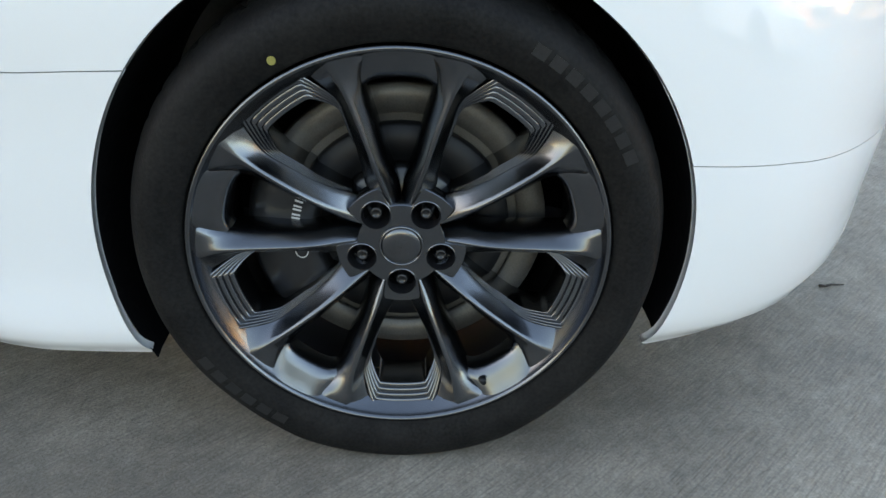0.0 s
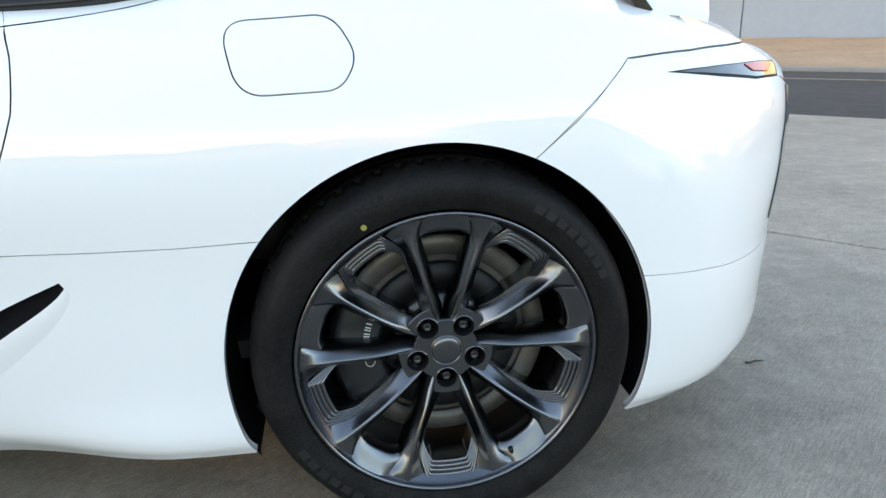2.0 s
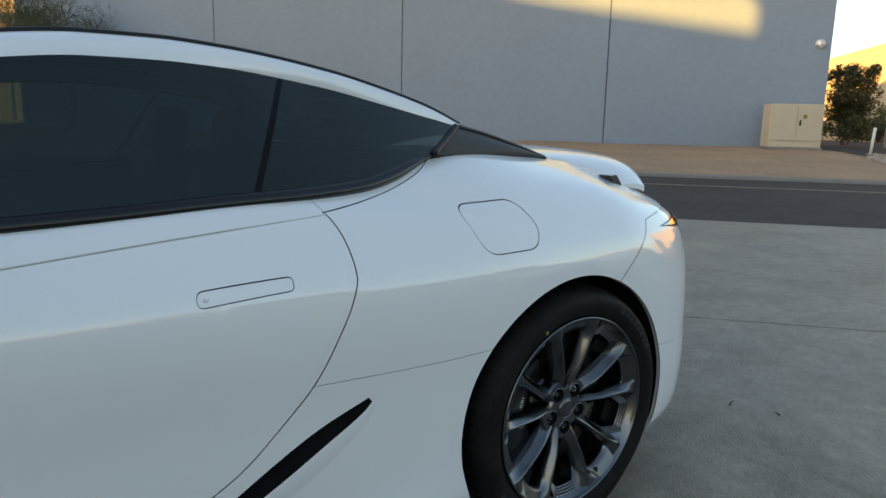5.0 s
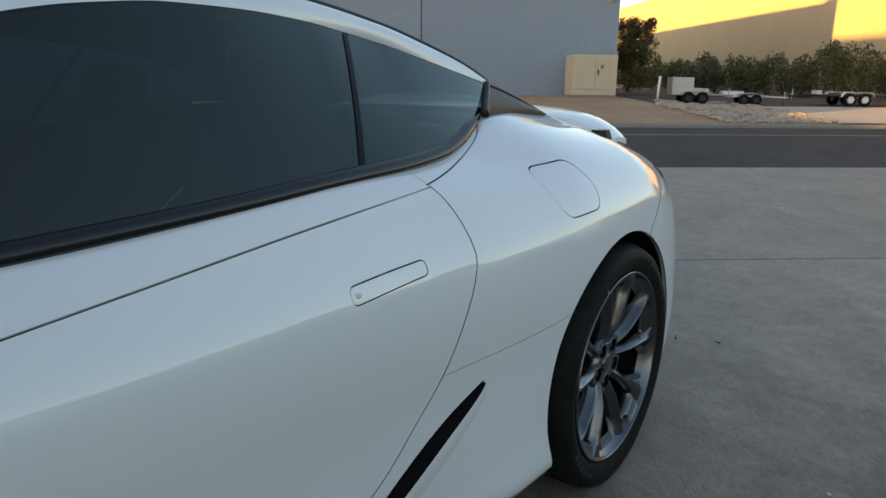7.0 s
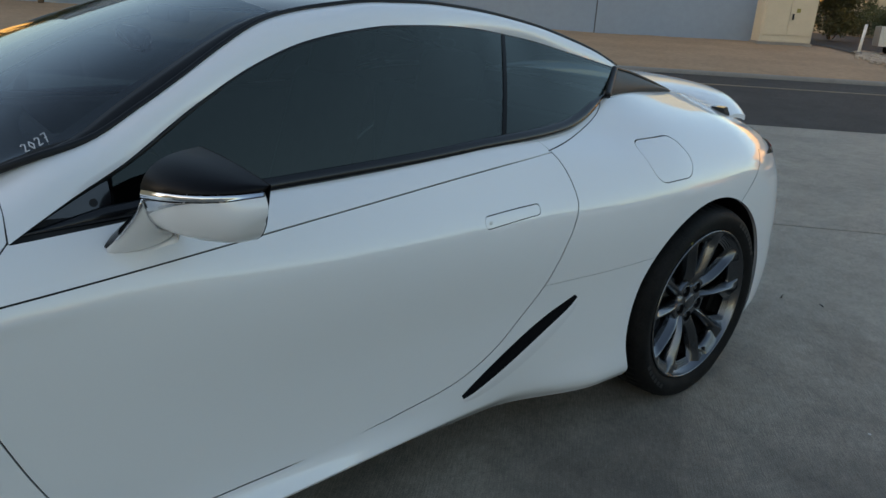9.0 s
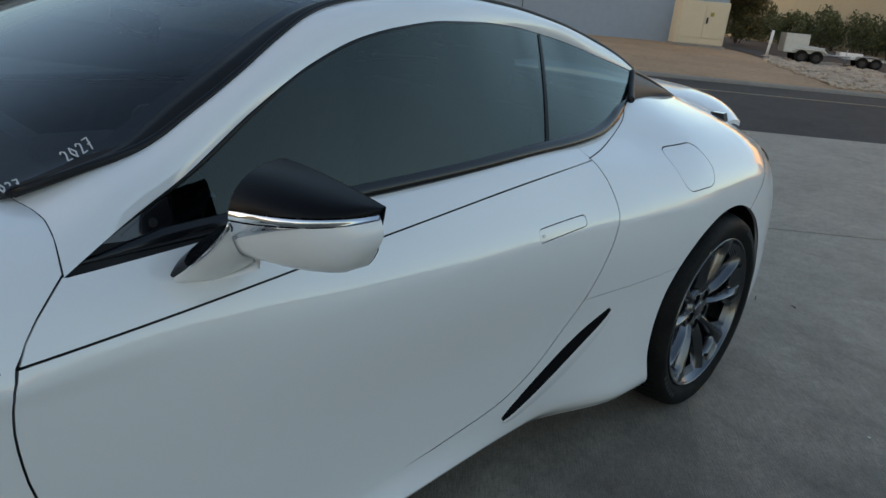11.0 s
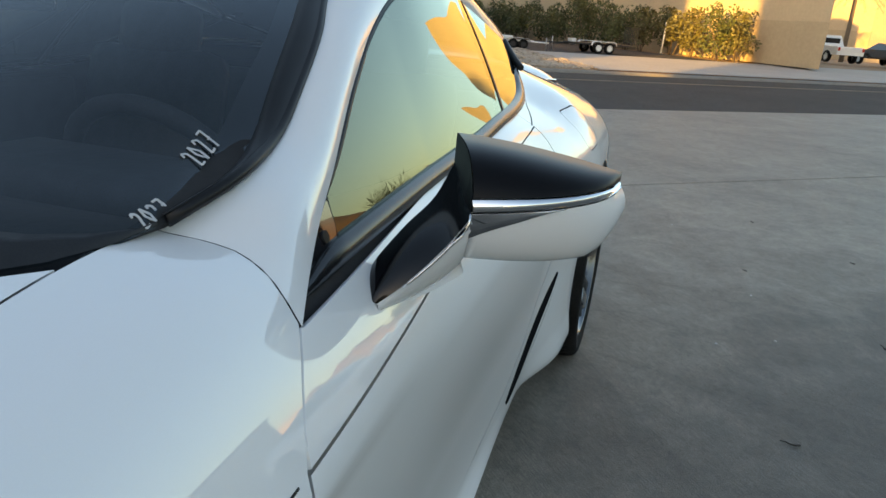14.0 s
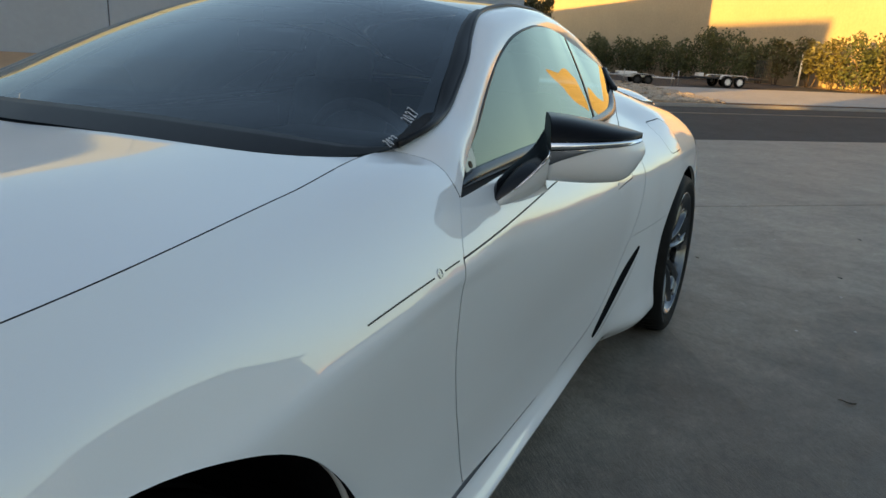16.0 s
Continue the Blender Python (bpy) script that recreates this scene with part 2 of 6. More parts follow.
def tube(name, pts, radius, mat, parent, label="", seg=10, taper=None):
    """A round bar along points, closed at both ends."""
    pts = [Vector(p) for p in pts]
    vs, fs = [], []
    for i, p in enumerate(pts):
        t = (pts[min(i + 1, len(pts) - 1)] - pts[max(i - 1, 0)]).normalized()
        a = t.cross(Vector((0, 0, 1)) if abs(t.z) < 0.9 else Vector((1, 0, 0))).normalized()
        b = t.cross(a)
        r = radius if taper is None else radius + (taper - radius) * i / (len(pts) - 1)
        for k in range(seg):
            g = 2 * math.pi * k / seg
            vs.append(p + a * (r * math.cos(g)) + b * (r * math.sin(g)))
    for i in range(len(pts) - 1):
        for k in range(seg):
            fs.append((i * seg + k, i * seg + (k + 1) % seg, (i + 1) * seg + (k + 1) % seg, (i + 1) * seg + k))
    fs.append(tuple(range(seg - 1, -1, -1)))
    fs.append(tuple((len(pts) - 1) * seg + k for k in range(seg)))
    return link_mesh(name, vs, fs, mat, parent, label)


def grid_part(name, rows, mat, parent, label="", close=False):
    """A smooth sheet through rows of points."""
    nr, nc = len(rows), len(rows[0])
    vs = [p for r in rows for p in r]
    fs = []
    for i in range(nr - 1):
        for j in range(nc - 1 + (1 if close else 0)):
            k = (j + 1) % nc
            fs.append((i * nc + j, i * nc + k, (i + 1) * nc + k, (i + 1) * nc + j))
    return link_mesh(name, vs, fs, mat, parent, label)


def lathe(name, profile, mat, parent, label="", seg=96, squeeze=None):
    """Turns (radius, y) points round the y axis."""
    vs, fs = [], []
    for k in range(seg):
        g = 2 * math.pi * k / seg
        for i, (r, y) in enumerate(profile):
            rr = r if squeeze is None else r + squeeze(i, k)
            vs.append((rr * math.cos(g), y, rr * math.sin(g)))
    n = len(profile)
    for k in range(seg):
        k2 = (k + 1) % seg
        for i in range(n - 1):
            fs.append((k * n + i, k * n + i + 1, k2 * n + i + 1, k2 * n + i))
    return link_mesh(name, vs, fs, mat, parent, label)


def hermite(xs, ys):
    """A smooth curve through knots, with no overshoot."""
    xs, ys = np.array(xs, float), np.array(ys, float)
    d = np.diff(ys) / np.diff(xs)
    m = np.zeros_like(ys)
    m[0], m[-1] = d[0], d[-1]
    for i in range(1, len(xs) - 1):
        if d[i - 1] * d[i] > 0:
            w1, w2 = 2 * (xs[i + 1] - xs[i]) + xs[i] - xs[i - 1], xs[i + 1] - xs[i] + 2 * (xs[i] - xs[i - 1])
            m[i] = (w1 + w2) / (w1 / d[i - 1] + w2 / d[i])

    def f(x):
        x = np.clip(np.asarray(x, float), xs[0], xs[-1])
        i = np.clip(np.searchsorted(xs, x) - 1, 0, len(xs) - 2)
        h = xs[i + 1] - xs[i]
        t = (x - xs[i]) / h
        return ((2 * t**3 - 3 * t**2 + 1) * ys[i] + (t**3 - 2 * t**2 + t) * h * m[i]
                + (-2 * t**3 + 3 * t**2) * ys[i + 1] + (t**3 - t**2) * h * m[i + 1])
    return f


def bend(points, n):
    """n points along a smooth curve through the given ones."""
    p = np.array(points, float)
    s = np.concatenate([[0], np.cumsum(np.linalg.norm(np.diff(p, axis=0), axis=1))])
    u = np.linspace(0, s[-1], n)
    return np.stack([hermite(s, p[:, k])(u) for k in range(p.shape[1])], 1)


# ---- the coupe's side, as guide lines along its length ----
MID = 0.955                                    # the centreline's y
KX = [-3.8, -3.3, -2.87, -2.45, -2.1, -1.5, -0.9, -0.5, -0.15, 0.2, 0.5, .75, .95]
LINE_Y = [
    [.12, .10, .08, .10, .13, .145, .14, .035, .02, .02, .05, .160, .259],
    [.06, .05, .03, .026, .034, .058, .082, .012, .00, .00, .015, .067, .201],
    [.05, .04, .02, .042, .068, .084, .070, .020, .00, .00, .00, .054, .158],
    [.05, .03, .01, .045, .06, .075, .06, .022, .00, .00, .00, .047, .110],
    [.05, .03, .00, .02, .036, .046, .048, .022, .00, .005, .025, .054, .08],
    [.07, .06, .02, .031, .042, .095, .13, .095, .045, .04, .085, .111, .13],
    [.10, .08, .05, .09, .125, .158, .182, .21, .15, .16, .20, .212, .22],
    [.14, .12, .105, .172, .238, .21, .235, .275, .34, .42, .46, .472, .48],
]
LINE_Z = [
    [.22, .19, .17, .17, .17, .175, .175, .18, .187, .187, .196, .240, .275],
    [.26, .25, .24, .242, .242, .245, .24, .22, .23, .235, .235, .262, .329],
    [.32, .32, .32, .312, .302, .302, .315, .315, .32, .33, .34, .368, .427],
    [.46, .50, .52, .52, .50, .50, .50, .50, .50, .50, .49, .508, .53],
    [.60, .70, .76, .775, .79, .79, .80, .80, .79, .77, .74, .718, .70],
    [.66, .76, .825, .834, .857, .90, .942, .925, .90, .885, .868, .838, .81],
    [.71, .83, .90, .94, .985, .962, .986, .995, .995, .982, .945, .902, .865],
    [.75, .88, .967, .997, 1.018, .985, 1.005, 1.05, 1.083, 1.064, 1.030, .973, .918],
]
FY, FZ = [hermite(KX, r) for r in LINE_Y], [hermite(KX, r) for r in LINE_Z]
VBAR = np.array([.17, .235, .315, .5, .785, .89, .97, 1.06])


def wrap(x):
    """How the body's ends turn inwards."""
    r = np.clip((x - 0.22) / 0.75, 0, 0.9995)
    f = np.clip((-3.15 - x) / 0.67, 0, 0.9995)
    return 0.60 * (1 - (1 - r**2.75) ** 0.47) + 0.7 * (1 - np.sqrt(1 - f**2.2))


def side_point(x, w):
    """The body's side: x along the car, w a height-like measure up the section."""
    x, w = np.asarray(x, float), np.asarray(w, float)
    Y, Z = np.stack([f(x) for f in FY]), np.stack([f(x) for f in FZ])
    v = np.interp(w, VBAR, np.arange(8.0))
    i = np.clip(np.floor(v).astype(int), 0, 6)
    t = v - i
    k = np.arange(len(x))

    def tangent(A, j):
        lo, hi = np.maximum(j - 1, 0), np.minimum(j + 1, 7)
        return (A[hi, k] - A[lo, k]) / (VBAR[hi] - VBAR[lo]) * np.where(j == 1, crisp, 1.0)
    crisp = np.interp(x, [-2.6, -2.3, -1.0, -.7], [1, .2, .2, 1])    # the sill's sharp outer edge
    out = []
    for A in (Y, Z):
        h = VBAR[i + 1] - VBAR[i]
        s = (w - VBAR[i]) / h
        out.append((2 * s**3 - 3 * s**2 + 1) * A[i, k] + (s**3 - 2 * s**2 + s) * h * tangent(A, i)
                   + (-2 * s**3 + 3 * s**2) * A[i + 1, k] + (s**3 - s**2) * h * tangent(A, i + 1))
    r = np.clip((x - 0.22) / 0.75, 0, 1)
    tuck = r**3 * np.interp(out[1], [.20, .28, .36, .43, .465, .50, .58, .70, .85], [.116, .095, .088, .089, .090, .100, .083, .067, 0])
    return np.stack([x, out[0] + wrap(x) + tuck, out[1]], 1)


def at_height(x, z):
    """The measure w at which the side reaches the height z."""
    x, z = np.atleast_1d(np.asarray(x, float)), np.atleast_1d(np.asarray(z, float))
    lo, hi = np.full(len(x), VBAR[0]), np.full(len(x), VBAR[-1])
    for _ in range(28):
        mid = (lo + hi) / 2
        below = side_point(x, mid)[:, 2] < z
        lo, hi = np.where(below, mid, lo), np.where(below, hi, mid)
    return (lo + hi) / 2


def glass_point(x, z):
    """The side windows' surface, leaning in to the roof."""
    x, z = np.asarray(x, float), np.asarray(z, float)
    foot = np.interp(x, [-2.1, -1.5, -0.86, 0.0], [0.142, 0.172, 0.194, 0.2])
    lean = hermite([-2.1, -1.4, -1.1, -0.85, -0.6, -0.3, 0.0], [0.42, 0.43, 0.50, 0.62, 0.75, 0.78, 0.78])(x)
    return np.stack([x, foot + lean * (z - 1.0) + 0.11 * np.maximum(0, x + 0.9) ** 2, z], 1)


def inside(poly, p):
    """Which points lie in the polygon."""
    x, y = p[:, 0][:, None], p[:, 1][:, None]
    a, b = poly, np.roll(poly, -1, 0)
    hit = (a[:, 1] > y) != (b[:, 1] > y)
    with np.errstate(divide="ignore", invalid="ignore"):
        cut = (b[:, 0] - a[:, 0]) * (y - a[:, 1]) / (b[:, 1] - a[:, 1]) + a[:, 0]
    return (np.sum(hit & (x < cut), 1) % 2) == 1


def dense(poly, step):
    """The polygon with its long edges divided."""
    out = []
    for a, b in zip(poly, np.roll(poly, -1, 0)):
        n = max(1, int(math.ceil(np.linalg.norm(b - a) / step)))
        out += [a + (b - a) * k / n for k in range(n)]
    return np.array(out)


def shrink(poly, d):
    """The polygon moved inwards by d."""
    area = np.sum(poly[:, 0] * np.roll(poly[:, 1], -1) - np.roll(poly[:, 0], -1) * poly[:, 1])
    sgn = 1 if area > 0 else -1
    e1 = poly - np.roll(poly, 1, 0)
    e2 = np.roll(poly, -1, 0) - poly
    e1 /= np.linalg.norm(e1, axis=1)[:, None] + 1e-12
    e2 /= np.linalg.norm(e2, axis=1)[:, None] + 1e-12
    nn = np.stack([-(e1[:, 1] + e2[:, 1]), e1[:, 0] + e2[:, 0]], 1)
    nn /= np.linalg.norm(nn, axis=1)[:, None] + 1e-12
    c = np.clip(np.sum(nn * np.stack([-e1[:, 1], e1[:, 0]], 1), 1), 0.4, 1)
    return poly + sgn * nn * (d / c)[:, None]


def panel(name, surface, outline, mat, parent, holes=(), gap=0.004, step=0.024, lip=0.012, sink=0.0, label="", mirror=False, holegap=None, bow=0.0):
    """A sheet-metal panel: an outline in the surface's own measures, cut to a gap, lifted on to the surface, with turned-in edges."""
    loops = [shrink(dense(np.array(outline, float), step), gap / 2)]
    for h in holes:
        loops.append(shrink(dense(np.array(h, float), min(step, 0.015)), -(gap / 2 if holegap is None else holegap)))
    pts, edges = [], []
    for L in loops:
        b = len(pts)
        pts += [Vector(p) for p in L]
        edges += [(b + i, b + (i + 1) % len(L)) for i in range(len(L))]
    nb = len(pts)
    lo, hi = loops[0].min(0), loops[0].max(0)
    gx, gy = np.meshgrid(np.arange(lo[0], hi[0], step) + step * 0.37, np.arange(lo[1], hi[1], step) + step * 0.41)
    g = np.stack([gx.ravel(), gy.ravel()], 1)
    g = g[inside(loops[0], g)]
    for L in loops[1:]:
        g = g[~inside(L, g)]
    edge_pts = np.concatenate(loops)
    if len(g):
        keep = np.ones(len(g), bool)
        for s in range(0, len(g), 400):
            dd = np.linalg.norm(g[s:s + 400, None, :] - edge_pts[None], axis=2).min(1)
            keep[s:s + 400] = dd > step * 0.45
        g = g[keep]
    pts += [Vector(p) for p in g]
    ov, oe, of = delaunay_2d_cdt(pts, edges, [], 0, 1e-7)[:3]
    ov = np.array([tuple(v) for v in ov])
    tri = np.array([f for f in of if len(f) == 3])
    cen = ov[tri].mean(1)
    ok = inside(loops[0], cen)
    for L in loops[1:]:
        ok &= ~inside(L, cen)
    tri = tri[ok]
    used = np.unique(tri)
    remap = -np.ones(len(ov), int)
    remap[used] = np.arange(len(used))
    tri = remap[tri]
    uv = ov[used]
    e = 1e-3

    def lift(q):
        p = surface(q[:, 0], q[:, 1])
        du = surface(q[:, 0] + e, q[:, 1]) - surface(q[:, 0] - e, q[:, 1])
        dv = surface(q[:, 0], q[:, 1] + e) - surface(q[:, 0], q[:, 1] - e)
        nn = np.cross(du, dv)
        nn /= np.linalg.norm(nn, axis=1)[:, None] + 1e-12
        nn *= np.where(nn[:, 1] > 0, -1, 1)[:, None]
        nn[:, 0] -= bow
        return p - nn * sink, nn
    P, N = lift(uv)
    V, F, NN = list(P), [list(t) for t in tri], list(N)
    if lip > 0:
        for L in loops:
            Q, M = lift(L)
            t = np.roll(Q, -1, 0) - np.roll(Q, 1, 0)
            o = np.cross(t, M)
            o /= np.linalg.norm(o, axis=1)[:, None] + 1e-12
            b, n = len(V), len(L)
            V += list(Q) + list(Q - M * lip)
            NN += list(M * 0.7 + o * 0.7) + list(o)
            F += [[b + i, b + (i + 1) % n, b + n + (i + 1) % n, b + n + i] for i in range(n)]
    V, NN = np.array(V), np.array(NN)
    for f in F:
        a, c, d = V[f[0]], V[f[1]], V[f[2]]
        if np.dot(np.cross(c - a, d - a), NN[f[0]]) < 0:
            f.reverse()
    if mirror:
        V = V * [1, -1, 1] + [0, 2 * MID, 0]
        NN = NN * [1, -1, 1]
        for f in F:
            f.reverse()
    return link_mesh(name, V, F, mat, parent, label, normals=NN)


def on_side(points):
    """Outline points (x, z) as (x, w)."""
    p = np.array(points, float)
    return np.stack([p[:, 0], at_height(p[:, 0], p[:, 1])], 1)


def arc(cx, cz, r, a0, a1, n):
    return [(cx + r * math.cos(radians(a0 + (a1 - a0) * k / n)), cz + r * math.sin(radians(a0 + (a1 - a0) * k / n))) for k in range(n + 1)]


def rounded(corners, r, n=5):
    """A polygon with rounded corners."""
    out = []
    c = [np.array(p, float) for p in corners]
    for i, p in enumerate(c):
        a, b = c[i - 1] - p, c[(i + 1) % len(c)] - p
        ra = min(r, np.linalg.norm(a) * 0.45, np.linalg.norm(b) * 0.45)
        q, s = p + a / np.linalg.norm(a) * ra, p + b / np.linalg.norm(b) * ra
        for k in range(n + 1):
            t = k / n
            out.append((1 - t) ** 2 * q + 2 * t * (1 - t) * p + t * t * s)
    return np.array(out)


# ---- the coupe ----
REAR = (-0.004, 0.36)
FRONT = (-2.87, 0.37)
R_ARCH, F_ARCH = 0.402, 0.442
BELT = hermite([-2.062, -1.7, -1.4, -1.18, -.93, -.73, -.58, -.47, -.314], [.943, .955, .963, .971, .985, .994, 1.006, 1.028, 1.085])
CREASE = hermite([-2.45, -2.13, -1.7, -1.4, -1.09, -.69], [.834, .855, .883, .906, .932, .963])
DOOR_BACK = bend([(-.735, .995), (-.713, .96), (-.692, .90), (-.687, .84), (-.705, .778), (-.737, .71), (-.795, .603),
                  (-.865, .521), (-.973, .423), (-1.1, .361), (-1.3, .325)], 36)
DOOR_FRONT = bend([(-2.02, .315), (-2.05, .40), (-2.11, .56), (-2.148, .70), (-2.154, .77), (-2.146, .84), (-2.112, .895), (-2.062, .945)], 24)


def between(f, a, b, n):
    return [(x, float(f(x))) for x in np.linspace(a, b, n)]


def build_side(car, mirror):
    """Doors, wings, sills and bumpers of one side."""
    near = [] if mirror else None
    S = side_point

    def sheet(name, outline, mat=M_PAINT, parent=car, **kw):
        kw.setdefault("gap", .0012)
        return panel(name, S, outline, mat, parent, mirror=mirror, **kw)

    # the door, in two skins that meet at the crease line
    cut = min(range(len(DOOR_BACK)), key=lambda i: abs(DOOR_BACK[i][1] - .962))
    low_front = [p for p in DOOR_FRONT if p[1] < .853]
    up_front = [p for p in DOOR_FRONT if p[1] > .858]
    low = low_front + between(CREASE, -2.140, -.7140, 40) + [tuple(p) for p in DOOR_BACK[cut + 1:]] + [(-1.5, .303), (-1.8, .302)]
    handle = rounded([(-1.036, .807), (-.836, .819), (-.836, .846), (-1.036, .838)], .014, 6)
    door = sheet("door", on_side(low), holes=[on_side(handle)], gap=.0048, holegap=.0012, label="closed white pearl door skin")
    up = between(CREASE, -2.137, -.7140, 40) + [tuple(p) for p in DOOR_BACK[:cut][::-1]] + between(BELT, -.735, -2.058, 40) + up_front[::-1]
    sheet("door_shoulder", on_side(up), parent=car, gap=.002, label="shoulder of the door below the window")
    h = sheet("door_handle", on_side(handle), parent=door, lip=.006, sink=.0005, label="flush pop-out door handle")
    if not mirror:
        bm = bmesh.new()
        bmesh.ops.create_uvsphere(bm, u_segments=12, v_segments=8, radius=.006)
        for v in bm.verts:
            v.co = Vector((v.co.x - 1.019, v.co.y * .3 + .054, v.co.z + .823))
        part("lock_button", bm, M_PAINT, door, smooth=True)

    # the rear wing
    flap = rounded([(-.366, .965), (-.332, .846), (-.166, .853), (-.136, .905), (-.175, .975)], .045, 7)
    lamp_top = [(.345, .889), (.5, .899), (.62, .905), (.70, .908)]
    wing = [(-.735, .995)] + between(BELT, -.70, -.314, 14)
    wing = list(on_side(wing)) + [(x, VBAR[-1]) for x in np.linspace(-.29, .72, 26)]
    wing += list(on_side(lamp_top[::-1] + [(.30, .85)] + arc(*REAR, R_ARCH, 66, 142, 26) + [(-.45, .601), (-.6, .599), (-.7975, .599)]))
    up_door = [tuple(p) for p in DOOR_BACK if p[1] > .603][::-1]
    wing += list(on_side(up_door))
    q = sheet("rear_wing", wing, holes=[on_side(flap)], holegap=.0012, label="flared rear wing over the wheel")
    seamline = bend([(-.722, .965), (-.652, .974), (-.58, .985), (-.50, 1.002), (-.42, 1.028), (-.35, 1.059), (-.318, 1.077)], 26)
    ribbon = [tuple(p) for p in seamline] + [(p[0], p[1] - .0018) for p in seamline[::-1]]
    sheet("wing_seam", on_side(ribbon), mat=M_GAP, parent=q, gap=0, lip=.002, sink=-.0006)
    sheet("fuel_flap", on_side(flap), parent=q, lip=.006, gap=.003, label="rounded fuel filler flap")

    p0 = arc(*REAR, R_ARCH, 66, 67, 2)[0]
    seamline = bend([tuple(p0), (p0[0] * .5 + .150, p0[1] * .5 + .425), (.30, .85), (.345, .889)], 16)
    ribbon = [tuple(p) for p in seamline] + [(p[0] + .0012, p[1]) for p in seamline[::-1]]
    sheet("bumper_seam", on_side(ribbon), mat=M_GAP, parent=q, gap=0, lip=.002, sink=-.0006)

    # sill with the slanted vent, running back to the rear arch
    sill = [(-.7975, .599), (-.6, .599), (-.45, .601)] + arc(*REAR, R_ARCH, 142, 205, 26)
    sill = list(on_side(sill)) + [(x, VBAR[0]) for x in np.linspace(-.372, -2.40, 60)]
    sill += list(on_side(arc(*FRONT, F_ARCH, -24, -6, 6) + [(-2.25, .306), (-2.02, .302), (-1.6, .302)] + [tuple(p) for p in DOOR_BACK if p[1] < .599][::-1]))
    up_c = bend([(-1.062, .313), (-1.0, .358), (-.90, .424), (-.78, .495), (-.664, .547)], 30)
    k = np.sin(np.linspace(.02, .98, 30) * math.pi) ** .45
    lo_c = up_c + np.stack([.023 * k, -.039 * k], 1)
    end_c = up_c + np.stack([.050 * k, -.084 * k], 1)
    slot = [tuple(p) for p in up_c] + [tuple(p) for p in lo_c[::-1]]
    s = sheet("sill_panel", sill, holes=[on_side(slot)], holegap=0, label="sill panel below the door")
    pu, pl, pe = (side_point(c[:, 0], at_height(c[:, 0], c[:, 1])) for c in (up_c, lo_c, end_c))
    pu[:, 1] += .0005
    pl[:, 1] -= .0012 + .0065 * k * np.linspace(1, .55, 30)
    pe[:, 1] += .0005
    fl = lambda P: [flip(p, mirror) for p in P]
    grid_part("vent_slot", [fl(pu), fl(pu + np.array((0, 1.0, 0)) * (.013 * k)[:, None]), fl((pu + pl) / 2 + np.array((0, 1.0, 0)) * (.018 * k)[:, None]), fl(pl)], M_LINER, s, "black slanted air vent")
    mid_l = pl * .55 + pe * .45 + np.array((0, -.0018, 0))
    grid_part("vent_lip", [fl(pl), fl(pl * .9 + pe * .1 + np.array((0, -.001, 0))), fl(mid_l), fl(pe)], M_PAINT, s, "flared white lip behind the vent")

    # rear bumper, split by the crease between its upper and lower skins
    up_b = on_side([(.30, .85), (.345, .889), (.45, .866), (.60, .852), (.75, .842)])
    up_b = list(up_b) + [(x, at_height([x], [.835 - (x - .75) * .3])[0]) for x in (.82, .88, .93, .955)]
    back = [(.955, w) for w in np.linspace(.78, .52, 8)]
    seam = list(on_side([(.88, .500), (.80, .488), (.68, .487), (.52, .490), (.376, .494)]))
    sheet("rear_bumper", up_b + back + seam + list(on_side(arc(*REAR, R_ARCH, 20, 66, 20))), label="upper rear bumper skin")
    low_b = seam[::-1] + [(.955, .48), (.955, .40), (.955, .30), (.955, .20)] + [(x, VBAR[0]) for x in np.linspace(.94, .372, 24)]
    low_b += list(on_side(arc(*REAR, R_ARCH, -24, 20, 18)))
    sheet("lower_bumper", low_b, label="lower rear bumper corner")
    lamp = on_side([(.345, .889), (.5, .899), (.62, .905), (.72, .908), (.80, .895), (.86, .875), (.84, .825), (.75, .842), (.60, .852), (.45, .866)])
    lp = sheet("tail_lamp", lamp, mat=M_PAINT, sink=.004, label="slim tail lamp in a white surround")
    bezel = on_side([(.425, .8620), (.52, .8665), (.61, .8690), (.70, .8700), (.768, .866), (.755, .8365), (.66, .8375), (.55, .849)])
    sheet("lamp_bezel", bezel, mat=M_GAP, parent=lp, gap=0, sink=-.0012, lip=.004)
    lens = on_side([(.448, .8605), (.52, .8645), (.61, .8670), (.70, .8680), (.760, .864), (.748, .8405), (.66, .8420), (.55, .853)])
    sheet("lamp_lens", lens, mat=M_LENS_DARK, parent=lp, gap=0, sink=-.002, lip=.006, label="smoked tail lamp lens")
    glow = on_side([(.63, .8655), (.70, .8665), (.745, .863), (.71, .849), (.65, .853)])
    sheet("lamp_reflector", glow, mat=M_LENS, parent=lp, gap=0, sink=-.004, lip=.004, label="red lamp reflector")
    blade = [(x, at_height([x], [z])[0]) for x, z in ((.80, .815), (.88, .80), (.90, .70), (.89, .60), (.80, .545), (.745, .535), (.762, .62), (.778, .72))]
    sheet("bumper_vent", blade, mat=M_BLACK, gap=0, sink=-.003, lip=.006, label="tall black corner vent")

    # front wing
    fr = [(x, VBAR[-1]) for x in np.linspace(-2.085, -3.74, 60)] + [(-3.79, w) for w in np.linspace(1.04, .20, 18)]
    fr += [(x, VBAR[0]) for x in np.linspace(-3.75, -3.26, 14)]
    fr += list(on_side(arc(*FRONT, F_ARCH, 204, -6, 70) + [(-2.25, .318), (-2.02, .315)] + [tuple(p) for p in DOOR_FRONT]))
